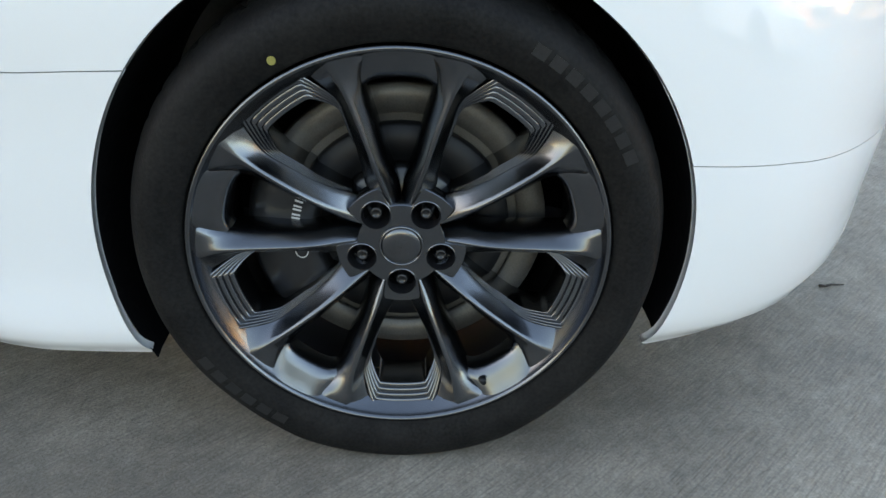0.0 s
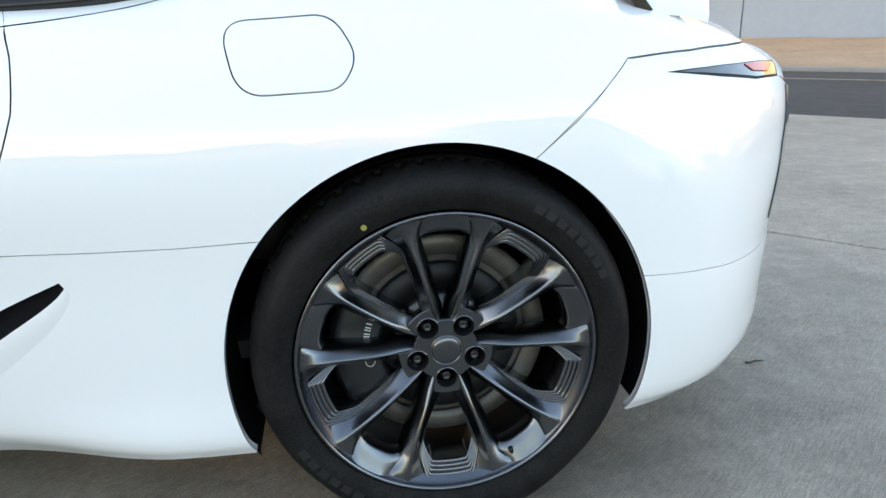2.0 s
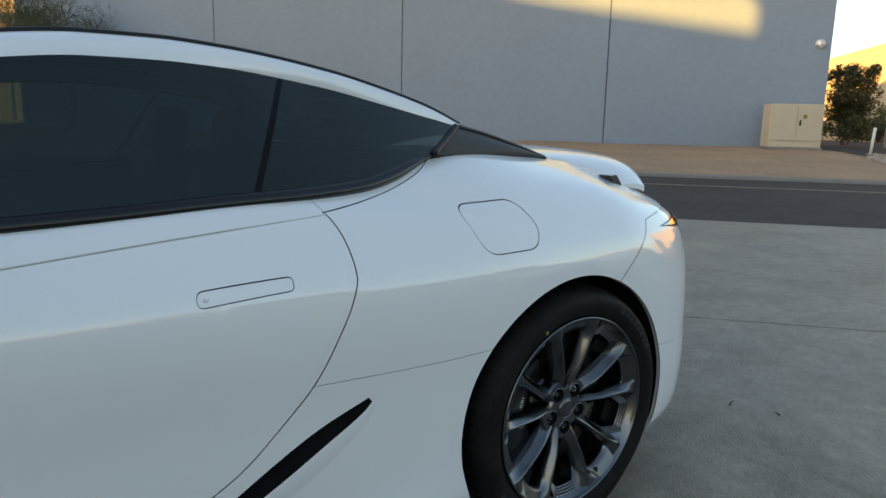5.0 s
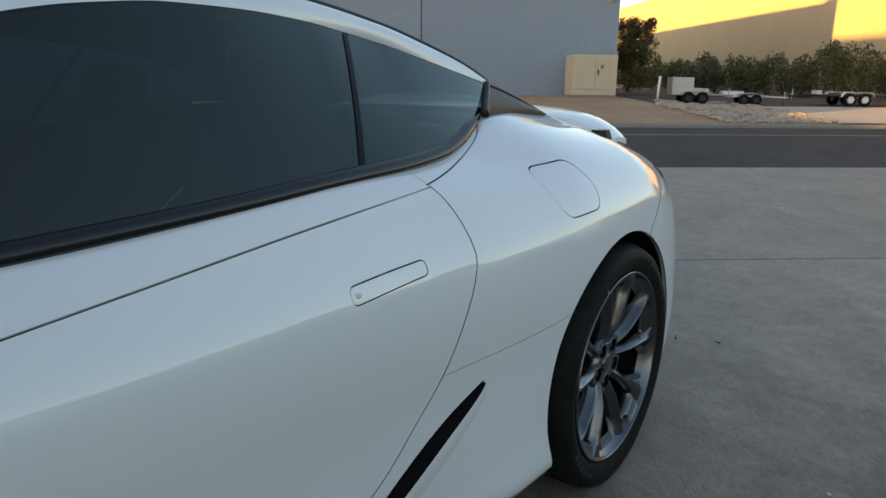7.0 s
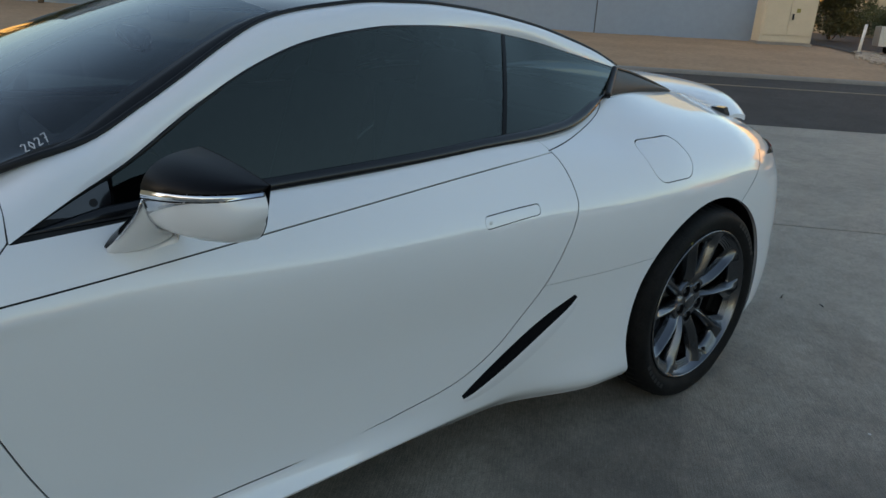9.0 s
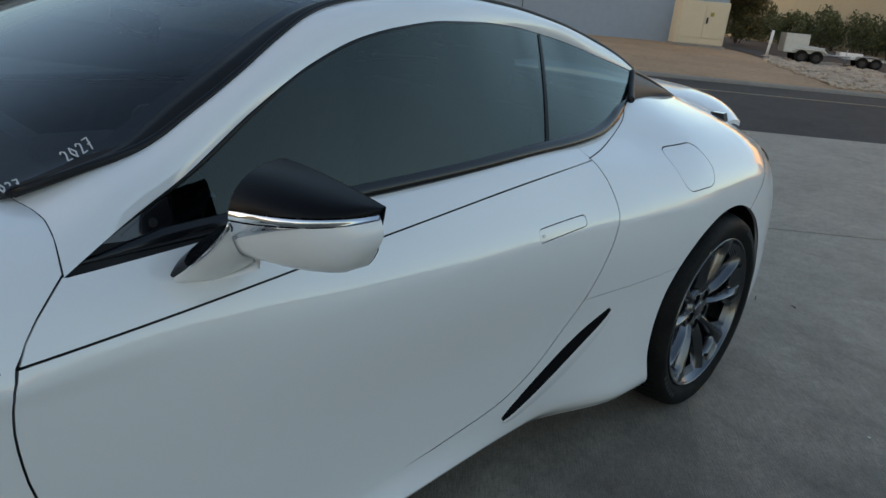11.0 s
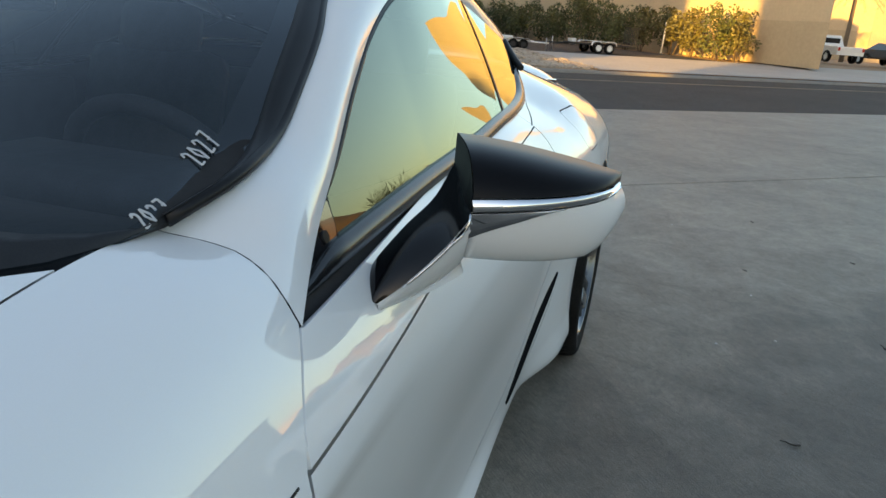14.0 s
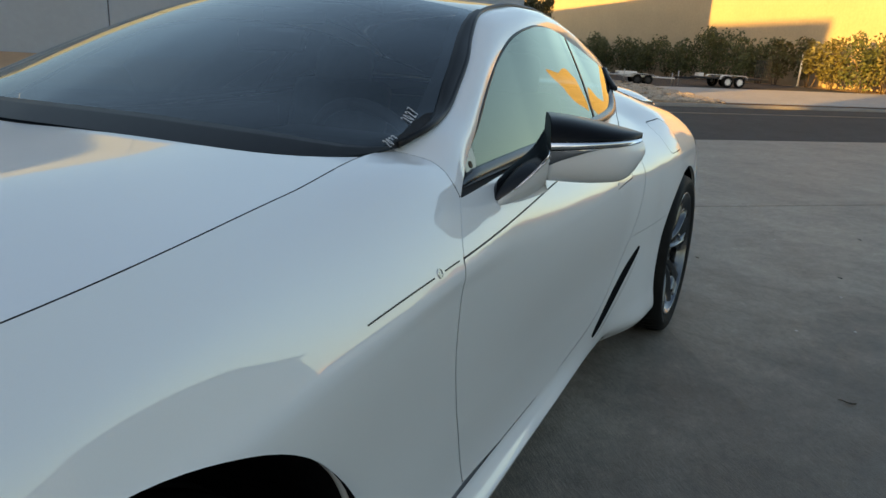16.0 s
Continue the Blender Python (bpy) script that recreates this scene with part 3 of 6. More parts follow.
    fr += [(-2.0575, .97), (-2.0575, 1.0), (-2.064, 1.03), (-2.078, VBAR[-1])]
    f = sheet("front_wing", fr, gap=.0022, label="front wing over the wheel arch")
    line = between(lambda x: CREASE(x) - .0005, -2.446, -2.250, 12) + between(lambda x: CREASE(x) + .0014, -2.250, -2.446, 12)
    sheet("wing_trim", on_side(line), mat=M_GAP, parent=f, gap=0, lip=.003, sink=-.0012, label="thin black trim line")
    line = between(lambda x: CREASE(x) - .0005, -2.212, -2.158, 6) + between(lambda x: CREASE(x) + .0014, -2.158, -2.212, 6)
    sheet("wing_trim", on_side(line), mat=M_GAP, parent=f, gap=0, lip=.003, sink=-.0012, label="thin black trim line")
    bc, bz = -2.229, float(CREASE(-2.229)) + .002
    ring = on_side(arc(bc, bz, .0080, 0, 345, 22))
    sheet("wing_badge", ring, holes=[on_side(arc(bc, bz, .0062, 0, 340, 18))], mat=M_SILVER, parent=f, gap=0, lip=.003, sink=-.002, label="small round badge")
    bar = on_side([(bc - .0042, bz + .0042), (bc - .0021, bz + .0042), (bc - .0021, bz - .002), (bc + .0042, bz - .002), (bc + .0042, bz - .0042), (bc - .0042, bz - .0042)])
    sheet("badge_bar", bar, mat=M_SILVER, parent=f, gap=0, lip=.003, sink=-.002)

    # what shows in the gaps
    shell = [(x, VBAR[0]) for x in np.linspace(-3.7, -3.3, 8)] + list(on_side(arc(*FRONT, F_ARCH + .012, 204, -24, 40)))
    shell += [(x, VBAR[0]) for x in np.linspace(-2.42, -.40, 60)] + list(on_side(arc(*REAR, R_ARCH + .012, 205, -25, 40)))
    shell += [(x, VBAR[0]) for x in np.linspace(.40, .9, 16)] + [(.93, w) for w in np.linspace(.25, .95, 12)]
    shell += [(x, 1.052) for x in np.linspace(.9, -3.7, 150)] + [(-3.74, .9), (-3.74, .5)]
    sheet("inner_body", shell, mat=M_GAP, gap=0, lip=0, sink=.016, step=.035)

    # wheel wells
    for (cx, cz), r in ((REAR, R_ARCH), (FRONT, F_ARCH)):
        rows = []
        for y, k in ((.02, 1.0), (.05, 1.012), (.20, 1.02), (.42, 1.02)):
            rows.append([(cx + r * k * math.cos(radians(a)), y if not mirror else 2 * MID - y, cz + r * k * math.sin(radians(a))) for a in np.linspace(207, -20, 50)])
        yb = .42 if not mirror else 2 * MID - .42
        rows.append([(cx + r * .02 * math.cos(radians(a)), yb, cz - .05 + r * .02 * math.sin(radians(a))) for a in np.linspace(207, -20, 50)])
        grid_part("arch_liner", rows, M_LINER, car, "black wheel arch liner")


# window line, roof rail and screen edges
W_LINE = bend([(-2.058, .944), (-1.95, .996), (-1.85, 1.042), (-1.7, 1.13), (-1.55, 1.205), (-1.42, 1.250), (-1.3, 1.273), (-1.15, 1.288), (-1.0, 1.290),
               (-.85, 1.284), (-.735, 1.272), (-.58, 1.250), (-.436, 1.220), (-.3, 1.191), (-.165, 1.162)], 90)
W_EDGE = glass_point(W_LINE[:, 0], W_LINE[:, 1])
S_EDGE = bend([(-2.078, .214, 1.026), (-2.0, .193, 1.055), (-1.9, .212, 1.078), (-1.8, .239, 1.127), (-1.7, .270, 1.182), (-1.6, .313, 1.236), (-1.5, .350, 1.284), (-1.44, .368, 1.302),
               (-1.33, .386, 1.322), (-1.15, .397, 1.341), (-1.0, .406, 1.343), (-.85, .416, 1.335), (-.56, .424, 1.296), (-.387, .417, 1.255),
               (-.25, .402, 1.212), (-.150, .388, 1.168)], 90)


def flip(p, mirror):
    return (p[0], 2 * MID - p[1], p[2]) if mirror else tuple(p)


def loft_edges(A, B, bulge, n, out):
    """Points across from edge A to edge B, bowed along the direction out."""
    rows = []
    for i, (a, b) in enumerate(zip(A, B)):
        k = i / (len(A) - 1)
        bw = bulge(k)
        o = np.array(out(k))
        rows.append([a + (b - a) * (j / n) + o * bw * 4 * (j / n) * (1 - j / n) for j in range(n + 1)])
    return rows


def build_cabin_side(car, mirror):
    def fl(rows):
        return [[flip(p, mirror) for p in r] for r in rows]
    out = lambda k: (-.05, -.80, .58)
    foot = lambda k: .016 * min(1, .06 + (1 - k) / .22)
    rail = loft_edges(W_EDGE, S_EDGE, foot, 10, out)
    ws_ = np.linspace(float(at_height([-2.045], [.943])[0]), VBAR[-1], 11)
    xe = np.interp(ws_, [ws_[0], .97, 1.0, 1.03, VBAR[-1]], [-2.061, -2.0575, -2.0575, -2.064, -2.078])
    first = side_point(xe + .0006, ws_)
    shift = [first[j] - rail[0][j] for j in range(11)]
    for i in range(len(rail)):
        k = max(0, 1 - (i / (len(rail) - 1)) / .16) ** 2
        rail[i] = [p + s * k for p, s in zip(rail[i], shift)]
    grid_part("roof_rail", fl(rail), M_PAINT, car, "white pillar and roof rail")
    # the black edge round the door glass and the drip moulding
    tube("window_seal", [flip(p + np.array((0, .0015, -.004)), mirror) for p in W_EDGE], .0055, M_TRIM, car, "black rubber window seal", 8)
    tube("roof_moulding", [flip(p + np.array((0, .006, .002)), mirror) for p in S_EDGE], .007, M_TRIM, car, "black roof moulding", 8)
    # belt trim
    xs = np.linspace(-2.056, -.31, 70)
    b0 = glass_point(xs, BELT(xs))
    b0[:, 1] -= .004
    width = .024 * np.clip((xs + 2.056) / .15, .3, 1) * np.clip((-.30 - xs) / .12, .1, 1)
    b1 = glass_point(xs, BELT(xs) + width)
    rows = [[a + np.array((0, .012, -.014)), a + np.array((0, .001, -.001)), a + np.array((0, -.003, .003)), a * .5 + b * .5 + np.array((0, -.005, .003)), b + np.array((0, -.004, .002)), b + np.array((0, .006, -.002))] for a, b in zip(b0, b1)]
    grid_part("belt_trim", fl(rows), M_BELT, car, "black belt moulding under the side window")
    # the two panes and the black post between them
    def pane(name, poly, mat, label, lift=0.0, lp=.004, bow=.036):
        return panel(name, lambda x, z: glass_point(x, z) + np.stack([0 * x, lift - .044 * (z - 1.11), 0 * x], 1), poly, mat, car, gap=0, lip=lp, step=.03, label=label, mirror=mirror, bow=bow)
    top = lambda a, b: [(p[0], p[2] - .003) for p in W_EDGE if a < p[0] < b]
    lowline = lambda a, b, n: [(x, float(BELT(x)) + .012 * min(1, max(.1, (-.3 - x) / .12))) for x in np.linspace(a, b, n)]
    post = lambda z: -.858 + .138 * (z - 1.0) / .268
    pb, pt = post(1.0), post(1.268)
    front = lowline(-1.882, pb - .006, 36) + [(pt - .006, 1.268)] + top(-1.882, pt - .02)[::-1]
    p1 = pane("door_window", front, M_GLASS_SIDE, "dark tinted door window")
    back = lowline(pb + .006, -.318, 24) + [(-.312, 1.089), (-.238, 1.122), (-.180, 1.153)] + top(pt + .02, -.178)[::-1] + [(pt + .006, 1.266)]
    p2 = pane("quarter_window", back, M_GLASS_SIDE, "dark tinted rear quarter window")
    pane("window_post", [(pb - .0075, 1.0), (pb + .0075, 1.0), (pt + .0075, 1.268), (pt - .0075, 1.268)], M_CAP, "black post between the panes", -.003, .012)
    # mirror foot corner: a small black sail panel
    sail = lowline(-2.045, -1.884, 10) + top(-2.045, -1.884)[::-1]
    pane("sail_panel", sail, M_BLACK, "gloss black triangular corner panel", -.001, .012)
    pane("tweeter_trim", rounded([(-1.887, 1.015), (-1.968, .970), (-1.936, .960), (-1.894, .967), (-1.886, .984)], .004, 3), M_BLACK, "gloss black triangular speaker trim", -.003, .004)
    pane("tweeter", arc(-1.917, .981, .007, 0, 340, 14), M_TRIM, "small dark speaker", -.005, .004)
    # the black corner behind the quarter window
    E0 = bend([(-.314, .285, 1.086), (-.24, .335, 1.12), (-.165, .384, 1.160)], 30)
    E1 = bend([(-.314, .30, 1.084), (-.1, .346, 1.081), (.1, .390, 1.071), (.262, .436, 1.056)], 30)
    E2 = bend([(-.165, .384, 1.160), (-.05, .405, 1.140), (.1, .42, 1.104), (.262, .437, 1.060)], 30)
    rows = []
    for i in range(30):
        a, b = E1[i], E2[i]
        rows.append([a + (b - a) * j / 6 + np.array((0, -.012, .006)) * 4 * (j / 6) * (1 - j / 6) for j in range(7)])
    tube("corner_seal", [flip(tuple(p + np.array((-.004, -.003, .001))), mirror) for p in E0], .011, M_TRIM, car, "black seal behind the quarter window", 8)
    tube("screen_moulding", [flip(tuple(p + np.array((.0, .004, .003))), mirror) for p in E2], .0075, M_TRIM, car, "black moulding beside the rear screen", 8)
    grid_part("corner_panel", fl(rows), M_PANEL, car, "black panel behind the quarter window")
    rows = []
    for i in range(30):
        a, b = E0[i], E1[0] + (E2[0] - E1[0]) * i / 29
        rows.append([a + (b - a) * j / 2 for j in range(3)])
    grid_part("window_corner", fl(rows), M_CAP, car)


CENTRE_Z = hermite([-1.55, -1.3, -1.0, -.7, -.4, -.1, .15, .33], [1.343, 1.363, 1.367, 1.354, 1.312, 1.230, 1.138, 1.075])


SCREEN = []


def build_top(car):
    """Roof and rear screen in black, bonnet, boot lid, screen, ends."""
    edge = np.concatenate([S_EDGE[S_EDGE[:, 0] > -1.45], bend([(-.150, .388, 1.172), (-.05, .405, 1.141), (.1, .42, 1.105), (.27, .44, 1.060)], 20)[1:]])

    def roof_rows(sel):
        rows = []
        for e in sel:
            row = []
            for j in range(25):
                u = j / 24 * 2 - 1
                y = MID + u * (MID - e[1] - .006)
                zc = float(CENTRE_Z(e[0]))
                x = e[0] - .09 * (1 - u * u) * np.clip((-e[0] - 1.1) / .35, 0, 1) + .05 * (1 - u * u) * np.clip((e[0] + .2) / .45, 0, 1)
                row.append((x, y, e[2] + (zc - e[2]) * (1 - abs(u) ** 2.6)))
            rows.append(row)
        return rows
    k = int(np.argmin(abs(edge[:, 0] + .50)))
    grid_part("roof_panel", roof_rows(edge[:k + 1]), M_ROOF, car, "gloss black roof panel")
    grid_part("rear_screen", roof_rows(edge[k:]), M_ROOF, car, "dark sloping rear screen")
    # windscreen
    half_base = bend([(-2.078, .214, 1.027), (-2.160, .236, 1.021), (-2.228, .272, 1.019), (-2.272, .33, 1.020), (-2.316, .46, 1.022), (-2.343, .70, 1.028), (-2.358, MID, 1.030)], 17)
    base = list(half_base) + [np.array(flip(p, True)) for p in half_base[-2::-1]]
    head = roof_rows(edge[:1])[0]
    left = [p for p in S_EDGE if p[0] <= edge[0][0] + 1e-6]
    rows = []
    hx = bend(head, 33)
    side_l = bend([(p[0], p[1] + .006, p[2]) for p in left], 21)
    for i in range(21):
        t = i / 20
        row = []
        for j in range(33):
            s = j / 32
            b, h = np.array(base[j]), hx[j]
            ruled = b + (h - b) * t
            off_l = side_l[i] - (np.array(base[0]) * (1 - t) + hx[0] * t)
            off_r = np.array(flip(side_l[i], True)) - (np.array(base[-1]) * (1 - t) + hx[-1] * t)
            row.append(ruled + off_l * max(0, 1 - 2 * s) ** 2 + off_r * max(0, 2 * s - 1) ** 2
                       + np.array((-.5, 0, .86)) * (.014 * 4 * t * (1 - t) * (1 - abs(2 * s - 1) ** 4)
                                                   - .018 * min(1, min(s, 1 - s) / .03) * math.exp(-((min(s, 1 - s) - .06) / .09) ** 2 - ((t - .15) / .16) ** 2)))
        rows.append(row)
    ws = grid_part("windscreen", rows[::-1], M_GLASS_FRONT, car, "wide raked windscreen with date marks")
    ws.visible_shadow = False
    rows_ws = [np.array(r) for r in rows]
    # black band printed round the screen's edge
    frit = []
    for i in range(21):
        frit.append([np.array(rows[i][0]) * (1 - k) + np.array(rows[i][2]) * k + np.array((-.002, 0, -.004)) for k in (0, .25, .5, .75)])
    grid_part("screen_edge", frit, M_GAP, car, "black screen border")
    grid_part("screen_edge", [[flip(p, True) for p in r] for r in frit], M_GAP, car, "black screen border")
    cowl = []
    for j in range(33):
        a_, b_ = np.array(rows[0][j]), np.array(rows[2][j])
        edge_ = .06 + .78 * (1 - abs(j / 16 - 1) ** 7)
        cowl.append([a_ * (1 - k) + b_ * k + np.array((-.001, 0, up_)) for k, up_ in ((0, .0025), (.35 * edge_, .004), (.75 * edge_, .004), (edge_, .0035), (edge_ + .01, -.002))])
    grid_part("screen_cowl", cowl, M_COWL, car, "matte black cowl at the screen's foot")
    # black mouldings beside the screen
    for mir_ in (False, True):
        strip = []
        for i in range(21):
            r0 = np.array(rows[i][0])
            d = np.array(rows[i][1]) - r0
            d /= np.linalg.norm(d)
            w_ = .008 + .030 * math.sin(math.pi * min(1, .005 + .95 * i / 20)) ** 1.1
            up_ = np.array((-.35, -.12, .93))
            strip.append([flip(tuple(r0 - d * .006 + up_ * .001), mir_), flip(tuple(r0 + up_ * .008), mir_), flip(tuple(r0 + d * w_ * .5 + up_ * .009), mir_), flip(tuple(r0 + d * w_ * .95 + up_ * .007), mir_), flip(tuple(r0 + d * w_ - up_ * .002), mir_)])
        grid_part("screen_moulding", strip, M_TRIM, car, "satin black moulding beside the screen")
    bm = bmesh.new()
    add_box(bm, (-1.53, MID - .10, 1.262), (-1.47, MID + .10, 1.305), .012)
    part("sensor_housing", bm, M_CABIN, car)
    # bonnet, from the screen's foot to the nose
    rows = []
    for i in range(61):
        t = i / 60
        row = []
        for j in range(41):
            u = j / 40 * 2 - 1
            xr = -2.366 + .040 * u ** 2 + .136 * u ** 8
            x = xr + (-3.72 - xr) * t
            g = side_point(np.array([x]), np.array([VBAR[-1]]))[0]
            half = MID - g[1] - .0012
            y = MID + u * half
            swell = .030 * (1 - u ** 4) + .010 * math.exp(-((abs(u) - .62) / .16) ** 2) * min(1, t * 3) - .006 * math.exp(-(u / .25) ** 2)
            row.append((x, y, g[2] + swell * (1 - .3 * t)))
        rows.append(row)
    grid_part("bonnet", rows, M_PAINT, car, "long white bonnet")
    rows2 = [[(p[0], p[1], p[2] - .02) for p in r] for r in (rows[0], rows[1])]
    grid_part("bonnet_edge", [rows[0], rows2[0]], M_PAINT, car)
    # boot lid
    rows = []
    for i in range(21):
        x0 = .262 + (.78 - .262) * i / 20
        row = []
        for j in range(25):
            u = j / 24 * 2 - 1
            g = side_point(np.array([x0]), np.array([VBAR[-1]]))[0]
            half = MID - g[1] - .002
            row.append((x0 + .05 * (1 - u * u), MID + u * half, g[2] + .016 * (1 - u ** 4)))
        rows.append(row)
    grid_part("boot_lid", rows, M_PAINT, car, "short boot lid under the wing")
    rows = []
    for w in np.linspace(VBAR[0], VBAR[-1], 22):
        p = side_point(np.array([.955]), np.array([w]))[0]
        top = min(p[2], .90)
        rows.append([(p[0] + .02 * (1 - u * u), MID + u * (MID - p[1]), p[2]) for u in np.linspace(-1, 1, 21)])
    grid_part("tail_panel", rows, M_PAINT, car, "white tail panel")
    p = side_point(np.array([.78]), np.array([VBAR[-1]]))[0]
    q = side_point(np.array([.955]), np.array([VBAR[-1]]))[0]
    grid_part("tail_deck", [[(p[0] + .05 * (1 - u * u), MID + u * (MID - p[1]), p[2] + .016 * (1 - u ** 4)) for u in np.linspace(-1, 1, 25)],
                            [(q[0] + .02 * (1 - u * u), MID + u * (MID - q[1]), q[2]) for u in np.linspace(-1, 1, 25)]], M_PAINT, car)
    rows = []
    for w in np.linspace(VBAR[0], VBAR[-1], 22):
        p = side_point(np.array([-3.785]), np.array([w]))[0]
        rows.append([(p[0] - .03 * (1 - u * u), MID + u * (MID - p[1]), p[2]) for u in np.linspace(-1, 1, 21)])
    grid_part("nose_panel", rows, M_PAINT, car, "plain nose panel")
    SCREEN.extend(rows_ws)
    box_part("underbody", (-3.4, .16, .19), (.50, 2 * MID - .16, .21), M_GAP, car, 0.0)


def build_wing(car):
    """The raised rear wing: a thin curved blade on two black feet."""
    def section(u):
        a = abs(u)
        lead, trail = .27 + .20 * a ** 2.4, .735 - .125 * a ** 2.5
        z = 1.052 - .022 * a ** 2 - .070 * a ** 7
        out = []
        for k in range(11):
            t = k / 10
            out.append((lead + (trail - lead) * t, z + (.004 + .034 * math.sin(math.pi * (.12 + .62 * t))) * (1 - .35 * a ** 3) - .012 * t * a))
        for k in range(10, -1, -1):
            t = k / 10
            out.append((lead + (trail - lead) * t, z - .002 + .016 * math.sin(math.pi * (.12 + .62 * t)) - .022 * max(0, t - .4) * (1 - .5 * a) - .012 * t * a - .004 * a ** 5))
        return out
    rows = []
    for j in range(41):
        u = j / 40 * 2 - 1
        u = math.copysign(abs(u) ** .85, u)
        rows.append([(x, MID + u * .674, z) for x, z in section(u)])
    wing = grid_part("rear_spoiler", rows, M_PAINT, car, "white raised rear spoiler blade", close=True)
    n = 22
    for r in (rows[0], rows[-1]):
        link_mesh("spoiler_tip", r, [tuple(range(n))], M_PAINT, wing)
    for s in (-1, 1):
        y = MID + s * .60
        bm = bmesh.new()
        foot = [bm.verts.new((fx, y + s * dy, fz)) for dy in (.020, .073) for fx, fz in ((.425, 1.008), (.456, 1.010), (.500, .958), (.466, .956))]
        bm.faces.new(foot[:4])
        bm.faces.new(foot[4:])
        for i in range(4):
            bm.faces.new((foot[i], foot[(i + 1) % 4], foot[4 + (i + 1) % 4], foot[4 + i]))
        part("spoiler_foot", bm, M_BLACK, wing, "black spoiler foot")


def build_mirror(car, mirror):
    """A door mirror: black cap, chrome line, white shell, stalk and glass."""
    def sec(s):
        y0 = .052 - .200 * s
        xr = -1.752 + .040 * s
        depth = .112 * math.sqrt(max(0, 1 - s ** 2.6)) + .010
        zt, zb, zm = 1.086 - .030 * s ** 1.6, .948 + .014 * s ** 4 + .028 * max(0, (s - .8) / .2) ** 3, 1.030 + .016 * s
        pts = []
        for k in range(25):
            a = math.pi * (k / 24 - .5)
            f = abs(math.cos(a)) ** (.62 if a > 0 else .5)
            z = zm + (zt - zm) * math.sin(a) if a > 0 else zm + (zm - zb) * math.sin(a)
            low = max(0, (zm - z) / (zm - zb) - .35) / .65
            x = xr - depth * f - .010 * low ** 2
            bulge = math.sin(math.pi * min(1, max(0, (zm - z) / (zm - zb))))
            pts.append((x, y0 - .062 * f * (1 - s) * .95 - .012 * s * s * bulge, z))
        return pts
    secs = [sec(s) for s in (0, .08, .18, .3, .42, .54, .66, .76, .85, .92, .97, 1.0)]

    def strip(name, k0, k1, mat, label, grow=0.0):
        rows = [[flip((p[0] - grow, p[1] - grow, p[2]), mirror) for p in s[k0:k1 + 1]] for s in secs]
        return grid_part(name, rows, mat, head, label)
    rows = [[flip(p, mirror) for p in s[:12]] for s in secs]
    head = grid_part("door_mirror", rows, M_PAINT, car, "door mirror with a white lower shell")
    strip("mirror_cap", 13, 24, M_CAP, "satin black mirror cap", .002)
    rows = [[flip((p[0] + d[0], p[1] + d[0], p[2] + d[1]), mirror) for p, d in ((s[11], (-.0005, .002)), (s[12], (-.0028, -.006)), (s[12], (-.0030, -.001)), (s[13], (-.0005, -.002)))] for s in secs]
    grid_part("chrome_line", rows, M_CHROME, head, "bright chrome line")
    for nm, sx, mt in (("mirror_inner_side", secs[0], M_CAP), ("mirror_tip", secs[-1][:13], M_PAINT), ("cap_tip", secs[-1][12:], M_CAP)):
        link_mesh(nm, [flip(p, mirror) for p in sx], [tuple(range(len(sx)))], mt, head, smooth=False)
    ring = [(s[24][0] + .002, s[24][1], s[24][2] - .001) for s in secs] + [(s[0][0] + .002, s[0][1], s[0][2]) for s in secs[::-1]]
    mid_ = np.mean(np.array(ring), 0)
    pane_ = [tuple(mid_ + (np.array(p) - mid_) * .90 + np.array((-.004, 0, 0))) for p in ring]
    grid_part("mirror_rim", [[flip(p, mirror) for p in ring], [flip(p, mirror) for p in pane_]], M_CAP, head, "black rim round the mirror glass", close=True)
    link_mesh("mirror_glass", [flip(p, mirror) for p in pane_], [tuple(range(len(pane_)))], M_CHROME, head, "mirror glass facing backwards")
    # dark chrome that tapers away under the bright line
    rows = []
    for i, s in enumerate(secs[:7]):
        k = 3.0 * (1 - i / 6) ** 1.4
        j = int(11 - k)
        f = (11 - k) - j
        low = np.array(s[j]) * (1 - f) + np.array(s[j + 1]) * f
        top_ = np.array(s[11])
        o = np.array((-.0012, -.0012, 0))
        rows.append([flip(tuple(top_ + o), mirror), flip(tuple(top_ * .5 + low * .5 + o * 1.6), mirror), flip(tuple(low + o), mirror), flip(tuple(low - o * .5), mirror)])
    grid_part("chrome_band", rows, M_DARKCHROME, head, "dark chrome band")
    # stalk: a white outer face and a black inner face that meet along a chrome edge
    s0 = secs[0]
    n = 18
    tp = bend([(-1.919, .079, .914), (-1.904, .047, .942), (-1.886, .013, .980), (-1.878, -.006, 1.008), s0[11]], n)
    lo = bend([(-1.914, .080, .903), (-1.874, .057, .906), (-1.838, .028, .918), (-1.815, .012, .930), s0[2]], n)
    inn = bend([(-1.917, .086, .916), (-1.884, .107, .935), (-1.835, .086, .978), (-1.790, .062, 1.012), (-1.756, .050, 1.052)], n)

    def cover(i, t):
        """The white face, t of the way from its front edge to its lower edge."""
        q = i / (n - 1)
        o = np.array((-.55, -.62, -.35)) * (.003 + .009 * q * q)
        e = 11 - 9 * t
        j = min(10, int(e))
        rim = np.array(s0[j]) * (1 - e + j) + np.array(s0[j + 1]) * (e - j) + np.array((-.001, -.001, 0))
        flat_ = tp[i] * (1 - t) + lo[i] * t + o * 4 * t * (1 - t)
        return flat_ * (1 - q ** 2) + rim * q ** 2
